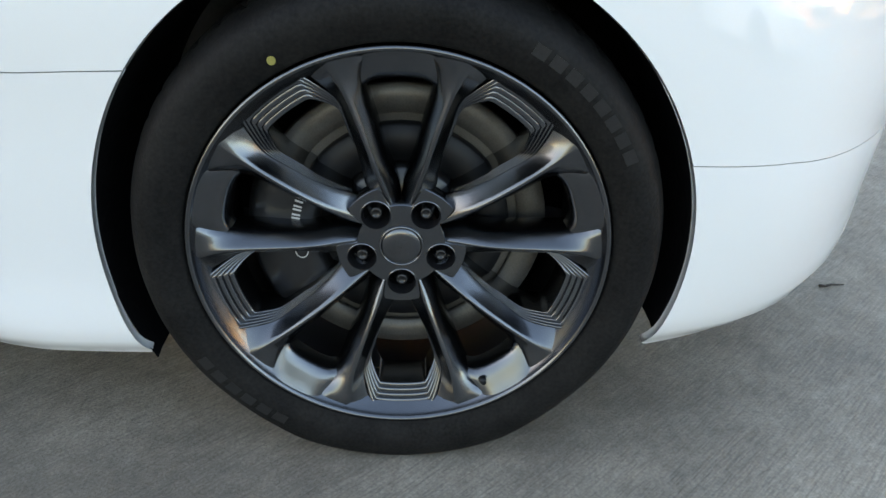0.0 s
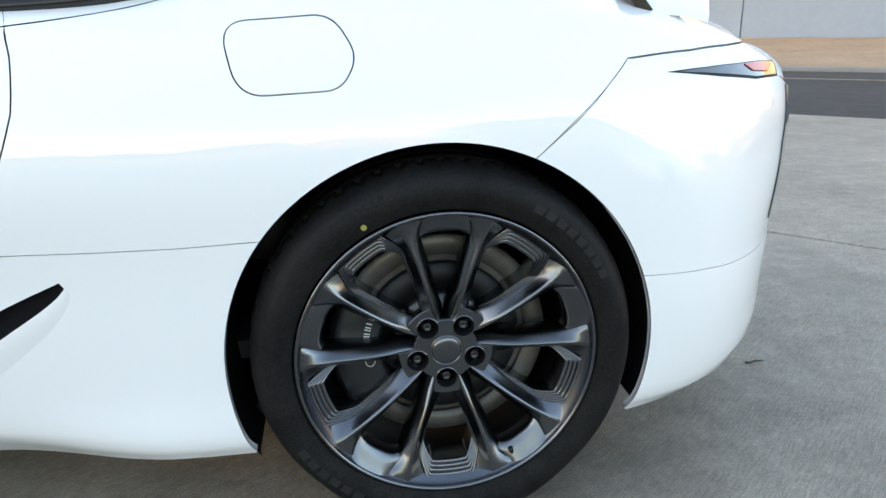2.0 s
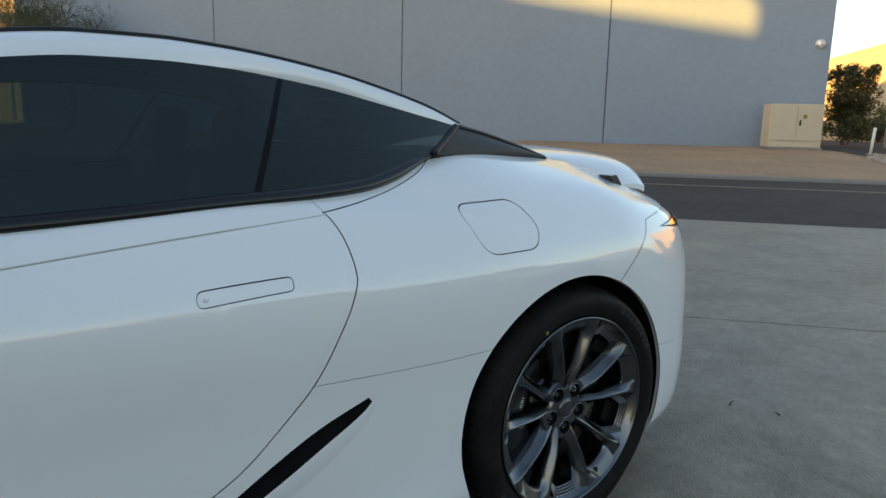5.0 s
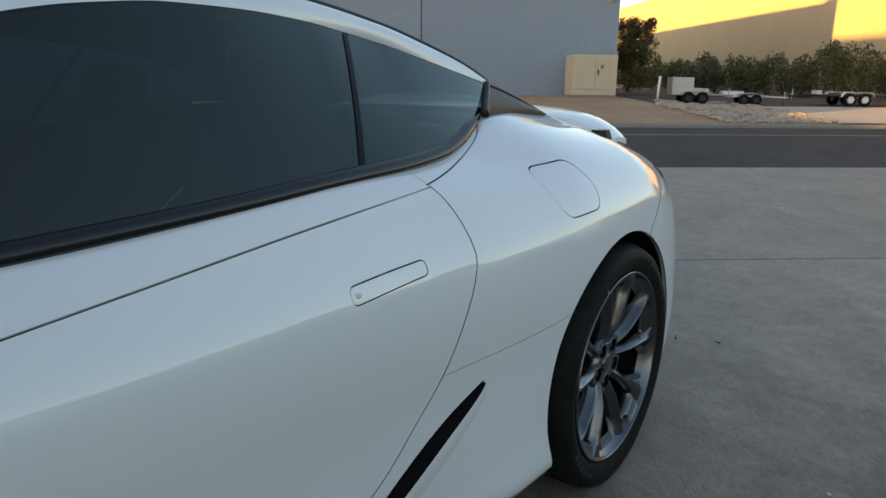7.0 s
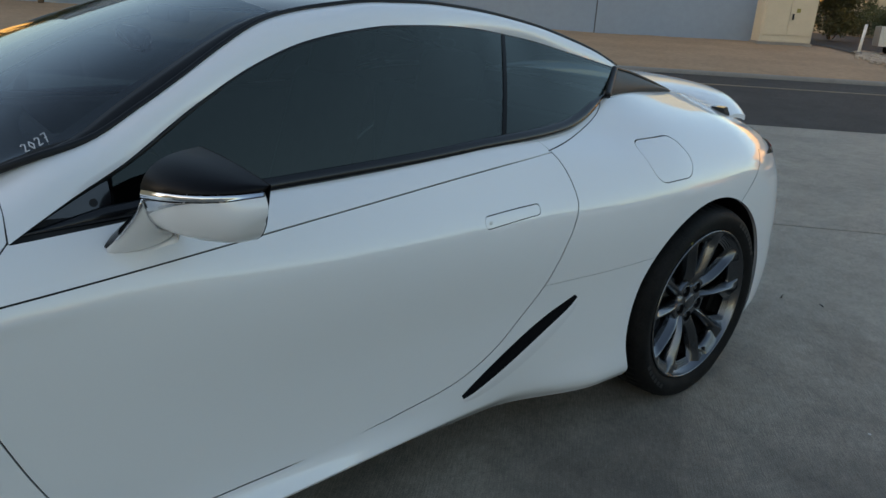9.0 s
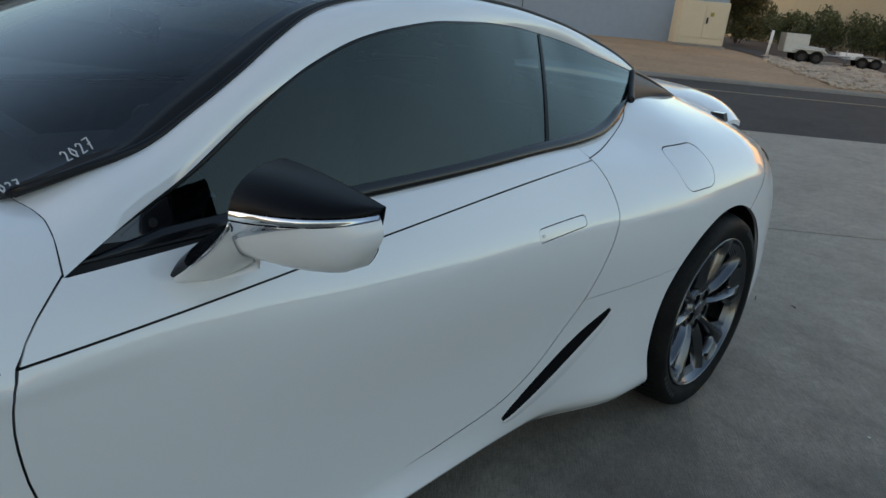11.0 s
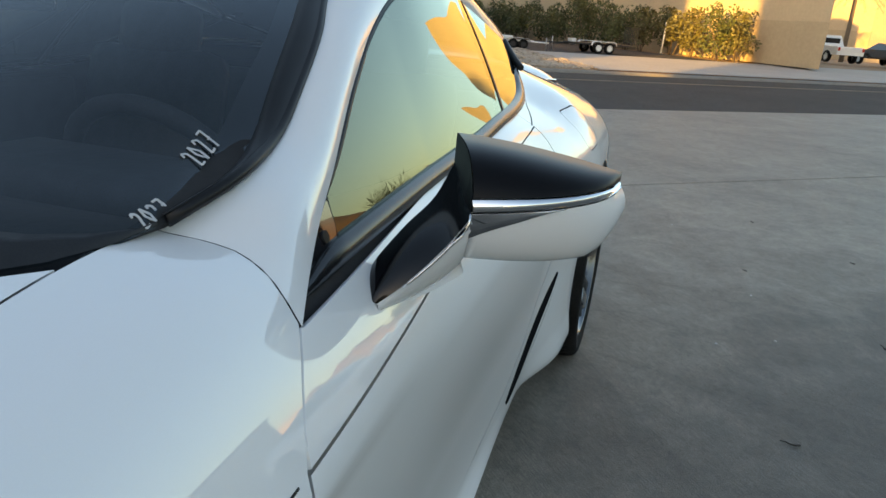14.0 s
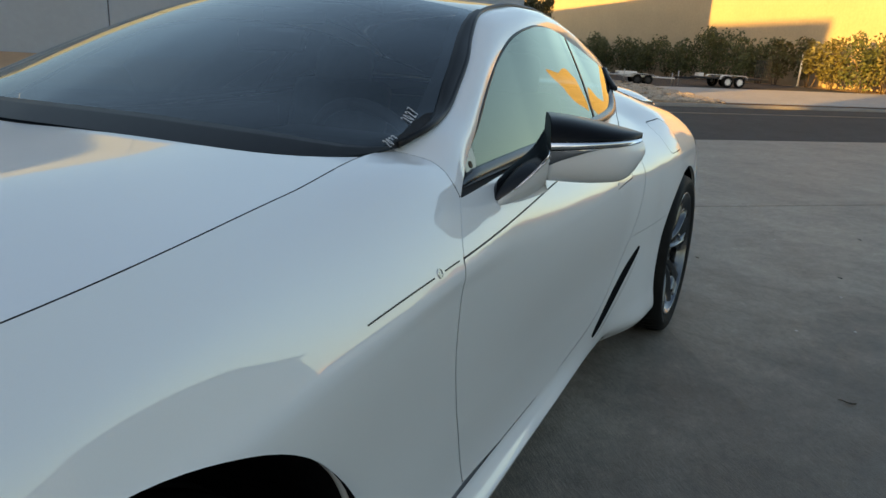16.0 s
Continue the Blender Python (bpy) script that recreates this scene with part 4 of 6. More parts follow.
    rows = [[flip(tuple(cover(i, t)), mirror) for t in np.linspace(0, 1, 10)] for i in range(n)]
    rows.append([flip(tuple(np.array(secs[1][round(11 - 9 * t)]) + np.array((-.0004, -.0004, 0))), mirror) for t in np.linspace(0, 1, 10)])
    grid_part("stalk_cover", rows, M_PAINT, head, "white stalk cover")
    rows = []
    for i in range(n):
        o = np.array((-.75, .45, .35)) * .011 * math.sin(math.pi * min(1, i / (n - 1) + .15))
        rows.append([flip(tuple(tp[i] * (1 - t) + inn[i] * t + o * 4 * t * (1 - t)), mirror) for t in np.linspace(0, 1, 8)])
    grid_part("mirror_stalk", rows, M_STALK, head, "gloss black inner face of the stalk")
    rows = []
    for i in range(7, n):
        m_t = .13 * ((i - 7) / (n - 8)) ** 1.4
        rows.append([flip(tuple(cover(i, t) + np.array((-.0009, -.0011, -.0003))), mirror) for t in np.linspace(0, m_t, 6)])
    grid_part("stalk_chrome", rows, M_DARKCHROME, head, "dark chrome flowing into the stalk")
    grid_part("stalk_underside", [[flip(tuple(lo[i] * (1 - t) + inn[i] * t), mirror) for t in (0, .5, 1)] for i in range(n)], M_PAINT, head)
    tube("stalk_line", [flip(tuple(p + np.array((-.0004, -.0006, 0))), mirror) for p in tp[4:]], .0015, M_CHROME, head, "chrome edge", 8)


def build_wheel(car, x, y, z, mirror):
    """A dark ten-spoke alloy wheel with its tyre and brake."""
    wheel = lathe("wheel", [(.2795, -.002), (.279, -.006), (.274, -.007), (.2725, -.002), (.270, .004), (.264, .013), (.257, .022), (.252, .034)],
                  M_RIM, car, "dark grey ten-spoke alloy wheel", 128)
    wheel.location = (x, y, z)
    wheel.scale = (1.017, 1, 1.017)
    if mirror:
        wheel.rotation_euler = (0, 0, math.pi)
    notch = lambda i, k: -.009 if (i in (9, 10, 11) and k % 5 == 0) else (-.007 if i in (12, 16, 20) else 0)
    prof = [(.281, .004), (.283, -.003), (.288, -.004), (.296, -.010), (.312, -.0150), (.328, -.0150), (.341, -.0125), (.350, -.006), (.3565, .005), (.3600, .018), (.3615, .036),
            (.362, .058), (.362, .0615), (.3625, .066), (.363, .100), (.363, .118), (.363, .1215), (.363, .126), (.363, .162), (.363, .178), (.3625, .1815), (.362, .186), (.3595, .225), (.35, .245), (.33, .256), (.30, .252), (.27, .235)]
    lathe("tyre", prof, M_TYRE, wheel, "low-profile black tyre", 300, notch)
    lathe("barrel", [(.2525, .033), (.249, .10), (.252, .19), (.262, .20)], M_BARREL, wheel, "", 96)
    # the shoulder draws in, but for the bulge where the tyre bears on the ground
    tyre = [o for o in wheel.children if o.name.startswith("tyre")][-1]
    for v in tyre.data.vertices:
        r_, down = math.hypot(v.co.x, v.co.z), -v.co.z
        if r_ > .335 and v.co.y < .06:
            b_ = min(1, max(0, (down / r_ - .70) / .2))
            v.co.y += .022 * (1 - b_) * min(1, (r_ - .335) / .02)
    # raised letters on the sidewall stand as plain blocks
    for a0, a1, n in ((62, 26, 8), (238, 208, 6)):
        for i in range(n):
            a = radians(a0 + (a1 - a0) * (i + .5) / n)
            h = radians(abs(a1 - a0) / n * .36)
            vs = []
            for rr in (.312, .327):
                for s in (-1, 1):
                    vs.append((rr * math.cos(a + s * h), -.0154, rr * math.sin(a + s * h)))
            vs += [(p[0], -.012, p[2]) for p in vs]
            link_mesh("sidewall_letter", vs, [(0, 1, 3, 2), (0, 4, 5, 1), (1, 5, 7, 3), (3, 7, 6, 2), (2, 6, 4, 0)], M_TYRE_MARK, wheel, smooth=False)
    bm = bmesh.new()
    bmesh.ops.create_circle(bm, cap_ends=True, segments=14, radius=.0052)
    bmesh.ops.transform(bm, matrix=Matrix.Translation((-.142, -.0122, .262)) @ Matrix.Rotation(radians(90), 4, "X"), verts=bm.verts[:])
    part("balance_dot", bm, M_YELLOW, wheel, "yellow paint dot")
    # spokes: pairs that spread from five roots
    A_IN = hermite([.060, .085, .105, .13, .18, .23, .252, .272], [0.3, 2.2, 5.2, 7.6, 9.3, 10.4, 9.6, 7.5])
    A_RIDGE = hermite([.060, .085, .105, .13, .20, .272], [12.0, 13.2, 14.0, 14.6, 15.6, 16.8])
    A_OUT = lambda r: np.interp(r, [.060, .090, .118, .15, .205, .215, .225, .272], [33.5, 30.8, 25.0, 21.9, 20.3, 20.3, 20.9, 26.6])
    TOP = hermite([.060, .085, .12, .17, .22, .272], [.043, .033, .021, .013, .009, .004])
    fall = lambda r: 1 + .75 * min(1, max(0, (.272 - r) / .06))    # how steeply the spoke's outer flank drops
    for c in range(5):
        for s in (-1, 1):
            rows = []
            for r in np.linspace(.060, .273, 26):
                ai, ar, ao, yr = float(A_IN(r)), float(A_RIDGE(r)), float(A_OUT(r)), float(TOP(r))
                flat = min(1, max(0, (.264 - r) / .05))
                q = fall(r)
                row = []
                for ang, dy in ((ai + .2, .062), (ai, .024 * flat + .004), (ai + (ar - ai) * .40, .0125 * flat + .002), (ai + (ar - ai) * .78, .0035 * flat + .001), (ar - .3, .0008), (ar + .8, .0),
                                (ar + (ao - ar) * .25, .0038 * q), (ar + (ao - ar) * .75, .0114 * q), (ao - .45, .0141 * q), (ao, .0150 * q), (ao, .062)):
                    g = radians(90 + 72 * c + s * ang)
                    row.append((r * math.cos(g), yr + dy, r * math.sin(g)))
                rows.append(row)
            grid_part("spoke", rows, M_RIM, wheel, "sculpted dark grey spoke")
        # the broad rim face between the two spokes of a pair
        rows = []
        for r, y in ((.2725, -.001), (.267, .003), (.258, .0085), (.249, .0135), (.241, .0185), (.2365, .0240), (.2345, .032), (.2340, .056)):
            lim = float(A_IN(r)) + 1.6
            inner = max(0, (.262 - r) / .028) ** 1.5
            row = []
            for a_ in np.linspace(-lim, lim, 17):
                e_ = abs(a_ / lim)
                rr, g = r - inner * .013 * e_ ** 5, radians(90 + 72 * c + a_)
                row.append((rr * math.cos(g), y + .006 * e_ ** 4, rr * math.sin(g)))
            rows.append(row)
        grid_part("rim_web", rows, M_RIM, wheel)
        # nested steps that line the opening between neighbouring pairs
        ca = 126 + 72 * c

        def outline(k):
            """The opening's edge, k of the way in from the spokes and rim."""
            pts = []
            for r in np.linspace(.098, .271, 20):
                pts.append((r - .038 * k * ((r - .098) / .173) ** 2.6, -(36 - float(A_OUT(r))) * (1 - k * .125 * min(1, (r - .098) / .07)), float(TOP(r)) + .0150 * fall(r) - .006 * max(0, (r - .22) / .051)))
            half = abs(pts[-1][1])
            side = pts + [(pts[-1][0] + .001, -half * (1 - j / 6), pts[-1][2] + .001) for j in range(1, 6)]
            return side + [(r, -h, y) for r, h, y in side[::-1]]
        for i in range(5):
            rows = []
            for k, dy in ((i / 5, .0034 * i), (i / 5 + .012, .0034 * i - .0004), ((i + .80) / 5, .0034 * i + .0004), ((i + .88) / 5, .0034 * i + .0013), ((i + .96) / 5, .0034 * (i + 1))):
                rows.append([(r * math.cos(radians(ca + h)), y + dy, r * math.sin(radians(ca + h))) for r, h, y in outline(k)])
            grid_part("step_fin", rows, M_STEP, wheel, "bright stepped fin")
        rows = [[(r * math.cos(radians(ca + h)), y + dy, r * math.sin(radians(ca + h))) for r, h, y in outline(1.0)] for dy in (.017, .070)]
        grid_part("opening_wall", rows, M_RIM, wheel)
    # the hub plate with its five bolt holes
    star = []
    for k in range(180):
        d = abs((2 * k - 126 + 36) % 72 - 36)
        rr = .0605 + .029 * max(0, min(1, (21.5 - d) / 4.5))
        star.append((rr * math.cos(radians(2 * k)), rr * math.sin(radians(2 * k))))
    holes = [[(.0575 * math.cos(radians(270 + 72 * k)) + .0192 * math.cos(radians(15 * j)), .0575 * math.sin(radians(270 + 72 * k)) + .0192 * math.sin(radians(15 * j))) for j in range(24)] for k in range(5)]
    panel("hub_plate", lambda u, v: np.stack([u, .0385 + .0 * u, v], 1), star, M_RIM, wheel, holes=holes, gap=.0004, step=.012, lip=.030, label="five-bolt hub plate")
    lathe("centre_cap", [(.0005, .0325), (.018, .0330), (.0255, .0345), (.0272, .0360), (.0280, .0390)], M_RIM, wheel, "round grey centre cap", 48)
    lathe("cap_ring", [(.0272, .0385), (.0280, .0352), (.0296, .0346), (.0308, .0360), (.0312, .0390)], M_STEP, wheel, "", 48)
    for k in range(5):
        a = radians(-90 + 72 * k)
        o = lathe("bolt_pocket", [(.0005, .064), (.0188, .064), (.0190, .0375), (.0200, .0366), (.0212, .0380)], M_LINER, wheel, "", 32)
        o.location = (.0575 * math.cos(a), 0, .0575 * math.sin(a))
        o = lathe("pocket_rim", [(.0191, .0392), (.0196, .0374), (.0206, .0370), (.0214, .0384)], M_STEP, wheel, "", 32)
        o.location = (.0575 * math.cos(a), 0, .0575 * math.sin(a))
        o = lathe("wheel_nut", [(.0005, .0445), (.0045, .0445), (.0050, .0432), (.0072, .0432), (.0082, .0445), (.0088, .052), (.0125, .060), (.013, .064)], M_CALIPER, wheel, "black wheel nut", 18)
        o.location = (.0575 * math.cos(a), 0, .0575 * math.sin(a))
    tube("valve", [(.128, .022, -.232), (.121, .012, -.218), (.118, .010, -.210)], .0048, M_TRIM, wheel, "rubber valve stem")
    lathe("brake_disc", [(.168, .108), (.169, .103), (.207, .103), (.209, .106), (.209, .130), (.10, .130), (.10, .112), (.168, .112)], M_DISC, wheel, "grey iron brake disc", 72)
    lathe("disc_bell", [(.100, .110), (.102, .098), (.152, .098), (.155, .104), (.156, .115)], M_BARREL, wheel, "", 48)
    lathe("bell_centre", [(.04, .086), (.092, .086), (.099, .094), (.100, .112)], M_CALIPER, wheel, "", 48)
    rows = []
    for k in range(17):
        a = radians(146 + 70 * k / 16)
        e = .012 * (1 if k in (0, 16) else 0)
        rows.append([(r * math.cos(a), yy + e, r * math.sin(a)) for r, yy in ((.116, .11), (.118, .084), (.128, .074), (.160, .070), (.205, .072), (.217, .085), (.218, .12))])
    cal = grid_part("brake_caliper", rows, M_CALIPER, wheel, "gloss black brake caliper")
    for a in (161.5, 166.5, 171.5):
        for q in (-1.6, 1.4):
            r0, r1, h = .144, .1555, .55
            link_mesh("caliper_mark", [(r * math.cos(radians(a + q + g)), .0695, r * math.sin(radians(a + q + g))) for r, g in ((r0, -h), (r1, -h), (r1, h), (r0, h))], [(0, 1, 2, 3)], M_WHITE, cal, smooth=False)
    ring = [[(rr * math.cos(radians(g)) * .8 + .145 * math.cos(radians(190)), .0695, rr * math.sin(radians(g)) + .145 * math.sin(radians(190))) for g in range(0, 361, 20)] for rr in (.0105, .0122)]
    grid_part("caliper_badge", ring, M_WHITE, cal)
    return wheel


def build_interior(car):
    """Dark seats, dashboard and steering wheel, seen through the panes."""
    def seat(y):
        bm = bmesh.new()
        add_box(bm, (-1.45, y - .24, .42), (-.92, y + .24, .56), .06)
        s = part("seat", bm, M_SEAT, car, "dark leather sports seat", True)
        bm = bmesh.new()
        add_box(bm, (-.06, -.23, 0), (.07, .23, .60), .055, Matrix.Translation((-.93, y, .50)) @ Matrix.Rotation(radians(17), 4, "Y"))
        part("backrest", bm, M_SEAT, s, "", True)
        bm = bmesh.new()
        add_box(bm, (-.05, -.13, .57), (.05, .13, .75), .045, Matrix.Translation((-.91, y, .48)) @ Matrix.Rotation(radians(14), 4, "Y"))
        part("headrest", bm, M_SEAT, s, "", True)
    seat(MID - .37)
    seat(MID + .37)
    for y in (MID - .33, MID + .33):
        bm = bmesh.new()
        add_box(bm, (-.42, y - .27, .45), (-.28, y + .27, 1.0), .05)
        part("rear_seat", bm, M_SEAT, car, "dark leather rear seat", True)
    rows = []
    for i in range(13):
        t = i / 12
        rows.append([(-2.26 + .42 * t + .1 * u * u, MID + u * .68, 1.005 - .02 * u * u - .05 * t ** 2 + .012 * math.sin(t * 6) - (.16 * max(0, t - .85) / .15)) for u in np.linspace(-1, 1, 21)])
    dash = grid_part("dashboard", rows, M_CABIN, car, "dark padded dashboard")
    box_part("dash_front", (-1.90, .30, .55), (-1.80, 2 * MID - .30, .93), M_CABIN, dash, .03)
    bm = bmesh.new()
    add_box(bm, (-1.93, .38, .93), (-1.74, .74, 1.005), .03)
    part("instrument_hood", bm, M_CABIN, dash, "", True)
    pts = [(0, .18 * math.cos(radians(a)), .18 * math.sin(radians(a))) for a in range(0, 361, 10)]
    m = Matrix.Translation((-1.66, .565, .90)) @ Matrix.Rotation(radians(-24), 4, "Y")
    sw = tube("steering_wheel", [m @ Vector(p) for p in pts], .016, M_CABIN, car, "dark leather steering wheel")
    for a in (0, 180, 270):
        tube("wheel_arm", [m @ Vector((.0, .03 * math.cos(radians(a)), .03 * math.sin(radians(a)))), m @ Vector((0, .175 * math.cos(radians(a)), .175 * math.sin(radians(a))))], .016, M_SILVER, sw)
    bm = bmesh.new()
    add_box(bm, (-.02, -.075, -.065), (.03, .075, .065), .03, m)
    part("wheel_pad", bm, M_CABIN, sw, "", True)
    bm = bmesh.new()
    add_box(bm, (-1.62, MID - .12, 1.18), (-1.585, MID + .12, 1.245), .015)
    part("inner_mirror", bm, M_BLACK, car, "rear-view mirror", True)
    box_part("cabin_floor", (-2.1, .20, .30), (-.2, 2 * MID - .20, .34), M_CABIN, car, 0)
    box_part("centre_console", (-1.9, MID - .13, .34), (-.9, MID + .13, .70), M_CABIN, car, .04)
    box_part("parcel_shelf", (-.30, .36, .97), (.20, 2 * MID - .36, 1.0), M_CABIN, car, .01)
    for s in (-1, 1):
        y = MID + s * .80
        box_part("door_trim", (-2.05, min(y, y - s * .05), .40), (-.72, max(y, y - s * .05), .955), M_CABIN, car, .02)


def screen_writing(car):
    """White hand-drawn date marks on the screen's lower corner."""
    STROKES = {"2": [(0, .8, .2, 1), (.2, 1, .6, .85), (.6, .85, .5, .6), (.5, .6, 0, 0), (0, 0, .7, .05)],
               "0": [(.3, 1, 0, .5), (0, .5, .3, 0), (.3, 0, .65, .5), (.65, .5, .3, 1)],
               "7": [(0, 1, .7, 1), (.7, 1, .25, 0), (.2, .5, .65, .55)]}
    grid = np.array(SCREEN)
    for cx, cy, along, size in ((-1.996, .242, (.0465, .012, 0), .0230), (-2.098, .225, (.055, .010, 0), .0185)):
        d = (grid[..., 0] - cx) ** 2 + (grid[..., 1] - cy) ** 2
        r, c = np.unravel_index(np.argmin(d), d.shape)
        r, c = min(max(r, 1), grid.shape[0] - 2), min(max(c, 1), grid.shape[1] - 2)
        e1, e2 = Vector(grid[r + 1, c] - grid[r - 1, c]), Vector(grid[r, c + 1] - grid[r, c - 1])
        nrm = e1.cross(e2).normalized()
        nrm = nrm if nrm.z > 0 else -nrm
        q = Vector(grid[r, c])
        a = Vector(along) - nrm * Vector(along).dot(nrm)
        a.normalize()
        u = nrm.cross(a).normalized()
        o = Vector((cx, cy, q.z - (nrm.x * (cx - q.x) + nrm.y * (cy - q.y)) / nrm.z))

        def laid(p):
            """The point moved up or down onto the glass."""
            w = 1 / ((grid[..., 0] - p.x) ** 2 + (grid[..., 1] - p.y) ** 2 + 1e-7)
            near = np.argsort(w.ravel())[-6:]
            k = w.ravel()[near]
            m = np.stack([np.ones(6), grid[..., 0].ravel()[near] - p.x, grid[..., 1].ravel()[near] - p.y], 1)
            fit = np.linalg.lstsq(m * np.sqrt(k)[:, None], grid[..., 2].ravel()[near] * np.sqrt(k), rcond=None)[0]
            return Vector((p.x, p.y, float(fit[0]))) + nrm * .002
        for i, ch in enumerate("2027"):
            vs, fs = [], []
            for (x0, y0, x1, y1) in STROKES[ch]:
                p = laid(o + a * ((i * .88 + x0 * .8) * size * .62) + u * (y0 * size))
                q = laid(o + a * ((i * .88 + x1 * .8) * size * .62) + u * (y1 * size))
                w = (q - p).cross(nrm).normalized() * .0011
                b = len(vs)
                vs += [p - w, p + w, q + w, q - w]
                vs += [v - nrm * .0008 for v in vs[b:b + 4]]
                fs += [(b, b + 1, b + 2, b + 3), (b + 4, b + 5, b + 6, b + 7), (b, b + 1, b + 5, b + 4), (b + 2, b + 3, b + 7, b + 6)]
            link_mesh("date_mark", vs, fs, M_WHITE, car, "white hand-drawn numeral", smooth=False)


coupe = thing("sports_car", "white pearl two-door sports coupe parked on concrete", "car")
for mir in (False, True):
    build_side(coupe, mir)
    build_cabin_side(coupe, mir)
    build_mirror(coupe, mir)
build_top(coupe)
build_wing(coupe)
for wx, wy, wz, mir in ((0, 0, .359, False), (0, 2 * MID, .359, True), (-2.87, .03, .359, False), (-2.87, 2 * MID - .03, .359, True)):
    build_wheel(coupe, wx, wy, wz, mir)
build_interior(coupe)
screen_writing(coupe)


# ---- the place: a street that runs past the lot; n across it, s along it ----
NX, NY = 0.748, 0.664


def st(n, s, z=0.0):
    """A point n metres across the street and s along it."""
    return Vector((n * NX + s * NY, n * NY - s * NX, z))


def st_pose(n, s, z=0.0, turn=0.0):
    """A pose whose x axis points along the street and y axis across it, away from the lot."""
    p = st(n, s, z)
    return Matrix.Translation(p) @ Matrix.Rotation(math.atan2(-NX, NY) + radians(turn), 4, "Z")


# the last tuple paints shade on the concrete beside the parked coupe
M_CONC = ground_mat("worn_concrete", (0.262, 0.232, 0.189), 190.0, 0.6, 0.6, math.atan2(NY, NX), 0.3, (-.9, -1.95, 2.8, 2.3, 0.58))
M_JOINT = node_mat("joint_filler", (0.035, 0.033, 0.03), 0.9, vary=0.2)
M_ASPH = ground_mat("asphalt", (0.054, 0.051, 0.049), 120.0, 0.85, 0.6, math.atan2(-NX, NY), spec=0.25)
M_DIRT = node_mat("desert_dirt", (0.37, 0.245, 0.15), 0.95, vary=0.2, scale=0.5, bump=0.5, bump_scale=8.0, detail=10)
M_GREYWALL = node_mat("painted_tilt_up_wall", (0.255, 0.33, 0.42), 0.85, vary=0.04, scale=0.35, bump=0.01, bump_scale=12.0, detail=8)
M_TANWALL = node_mat("tan_stucco", (0.50, 0.40, 0.27), 0.9, vary=0.07, scale=0.5, bump=0.15, bump_scale=30.0)
M_TANBASE = node_mat("darker_tan_stucco", (0.42, 0.335, 0.225), 0.9, vary=0.08, scale=0.5, bump=0.15, bump_scale=30.0)
M_CREAM = node_mat("cream_enamel", (0.56, 0.50, 0.38), 0.5, vary=0.05, scale=2.0)
M_LINE = node_mat("worn_road_paint", (0.22, 0.18, 0.13), 0.8, vary=0.3, scale=5.0)
M_KERB = node_mat("kerb_concrete", (0.25, 0.235, 0.215), 0.85, vary=0.15, scale=3.0, bump=0.3)
M_APRON = node_mat("pale_concrete", (0.42, 0.39, 0.355), 0.85, vary=0.1, scale=0.6, bump=0.2)
M_LEAF = node_mat("hedge_leaf", (0.055, 0.075, 0.026), 0.6, vary=0.45, scale=3.0, tint=(0.075, 0.09, 0.032))
M_LEAF2 = node_mat("dry_leaf", (0.11, 0.105, 0.04), 0.6, vary=0.4, scale=3.0)
M_BARK = node_mat("bark", (0.16, 0.12, 0.085), 0.9, vary=0.3, scale=12.0, bump=0.4)
M_STONE = node_mat("river_stone", (0.40, 0.33, 0.26), 0.85, vary=0.3, scale=1.3, bump=0.3)
M_VAN = node_mat("white_enamel", (0.74, 0.74, 0.73), 0.3, 0.0, 0.6, vary=0.03)
M_DARKMETAL = node_mat("black_steel", (0.025, 0.025, 0.027), 0.5, 0.4, vary=0.2)
M_GREYMETAL = node_mat("galvanised_steel", (0.48, 0.49, 0.5), 0.42, 0.9, vary=0.12, scale=9.0)
M_HILL = node_mat("desert_hill", (0.34, 0.205, 0.12), 0.95, vary=0.28, scale=0.02, bump=0.0)
M_DARKCAR = node_mat("dark_car_paint", (0.02, 0.024, 0.03), 0.2, 0.2, 1.0, vary=0.1)
M_WINDOW = node_mat("dark_window", (0.01, 0.012, 0.014), 0.05, 0.0, 1.0, vary=0.1)
M_DEBRIS = node_mat("dry_twig", (0.045, 0.036, 0.03), 0.9, vary=0.3)
M_LITTER = node_mat("pale_scrap", (0.6, 0.58, 0.55), 0.8, vary=0.1)


def rise(n, s=0.0):
    """The verge climbs gently from the kerb to the far wall, less so by the driveway."""
    k = min(1, max(0, (s - 8.5) / 3.5))
    return 0.10 + (0.42 - 0.20 * k) * min(1, max(0, (n - 15.9) / 12.0))


# the ground sheet, out to the horizon
bmN = [-2500, -600, -150, -60, -30, 15.75] + [16.0 + .6 * i for i in range(24)] + [31, 34, 40, 60, 120, 400, 2500]
bmS = [-2500, -600, -200, -100, -60] + [-40 + 1.0 * i for i in range(60)] + [24, 32, 45, 80, 200, 600, 2500]
rows = []
for n in bmN:
    row = []
    for s in bmS:
        z = -0.06 if n < 15.8 else rise(n, s) - .02
        if 15.9 < n < 30 and -40 < s < 8.5:
            z += .05 * noise.noise(Vector((n * .35, s * .35, 0))) + .02 * noise.noise(Vector((n * 1.5, s * 1.5, 3)))
        row.append(st(n, s, z))
    rows.append(row)
ground = tagged(grid_part("ground", rows, M_DIRT, None), "bare sandy desert ground", "ground", kind="structure")

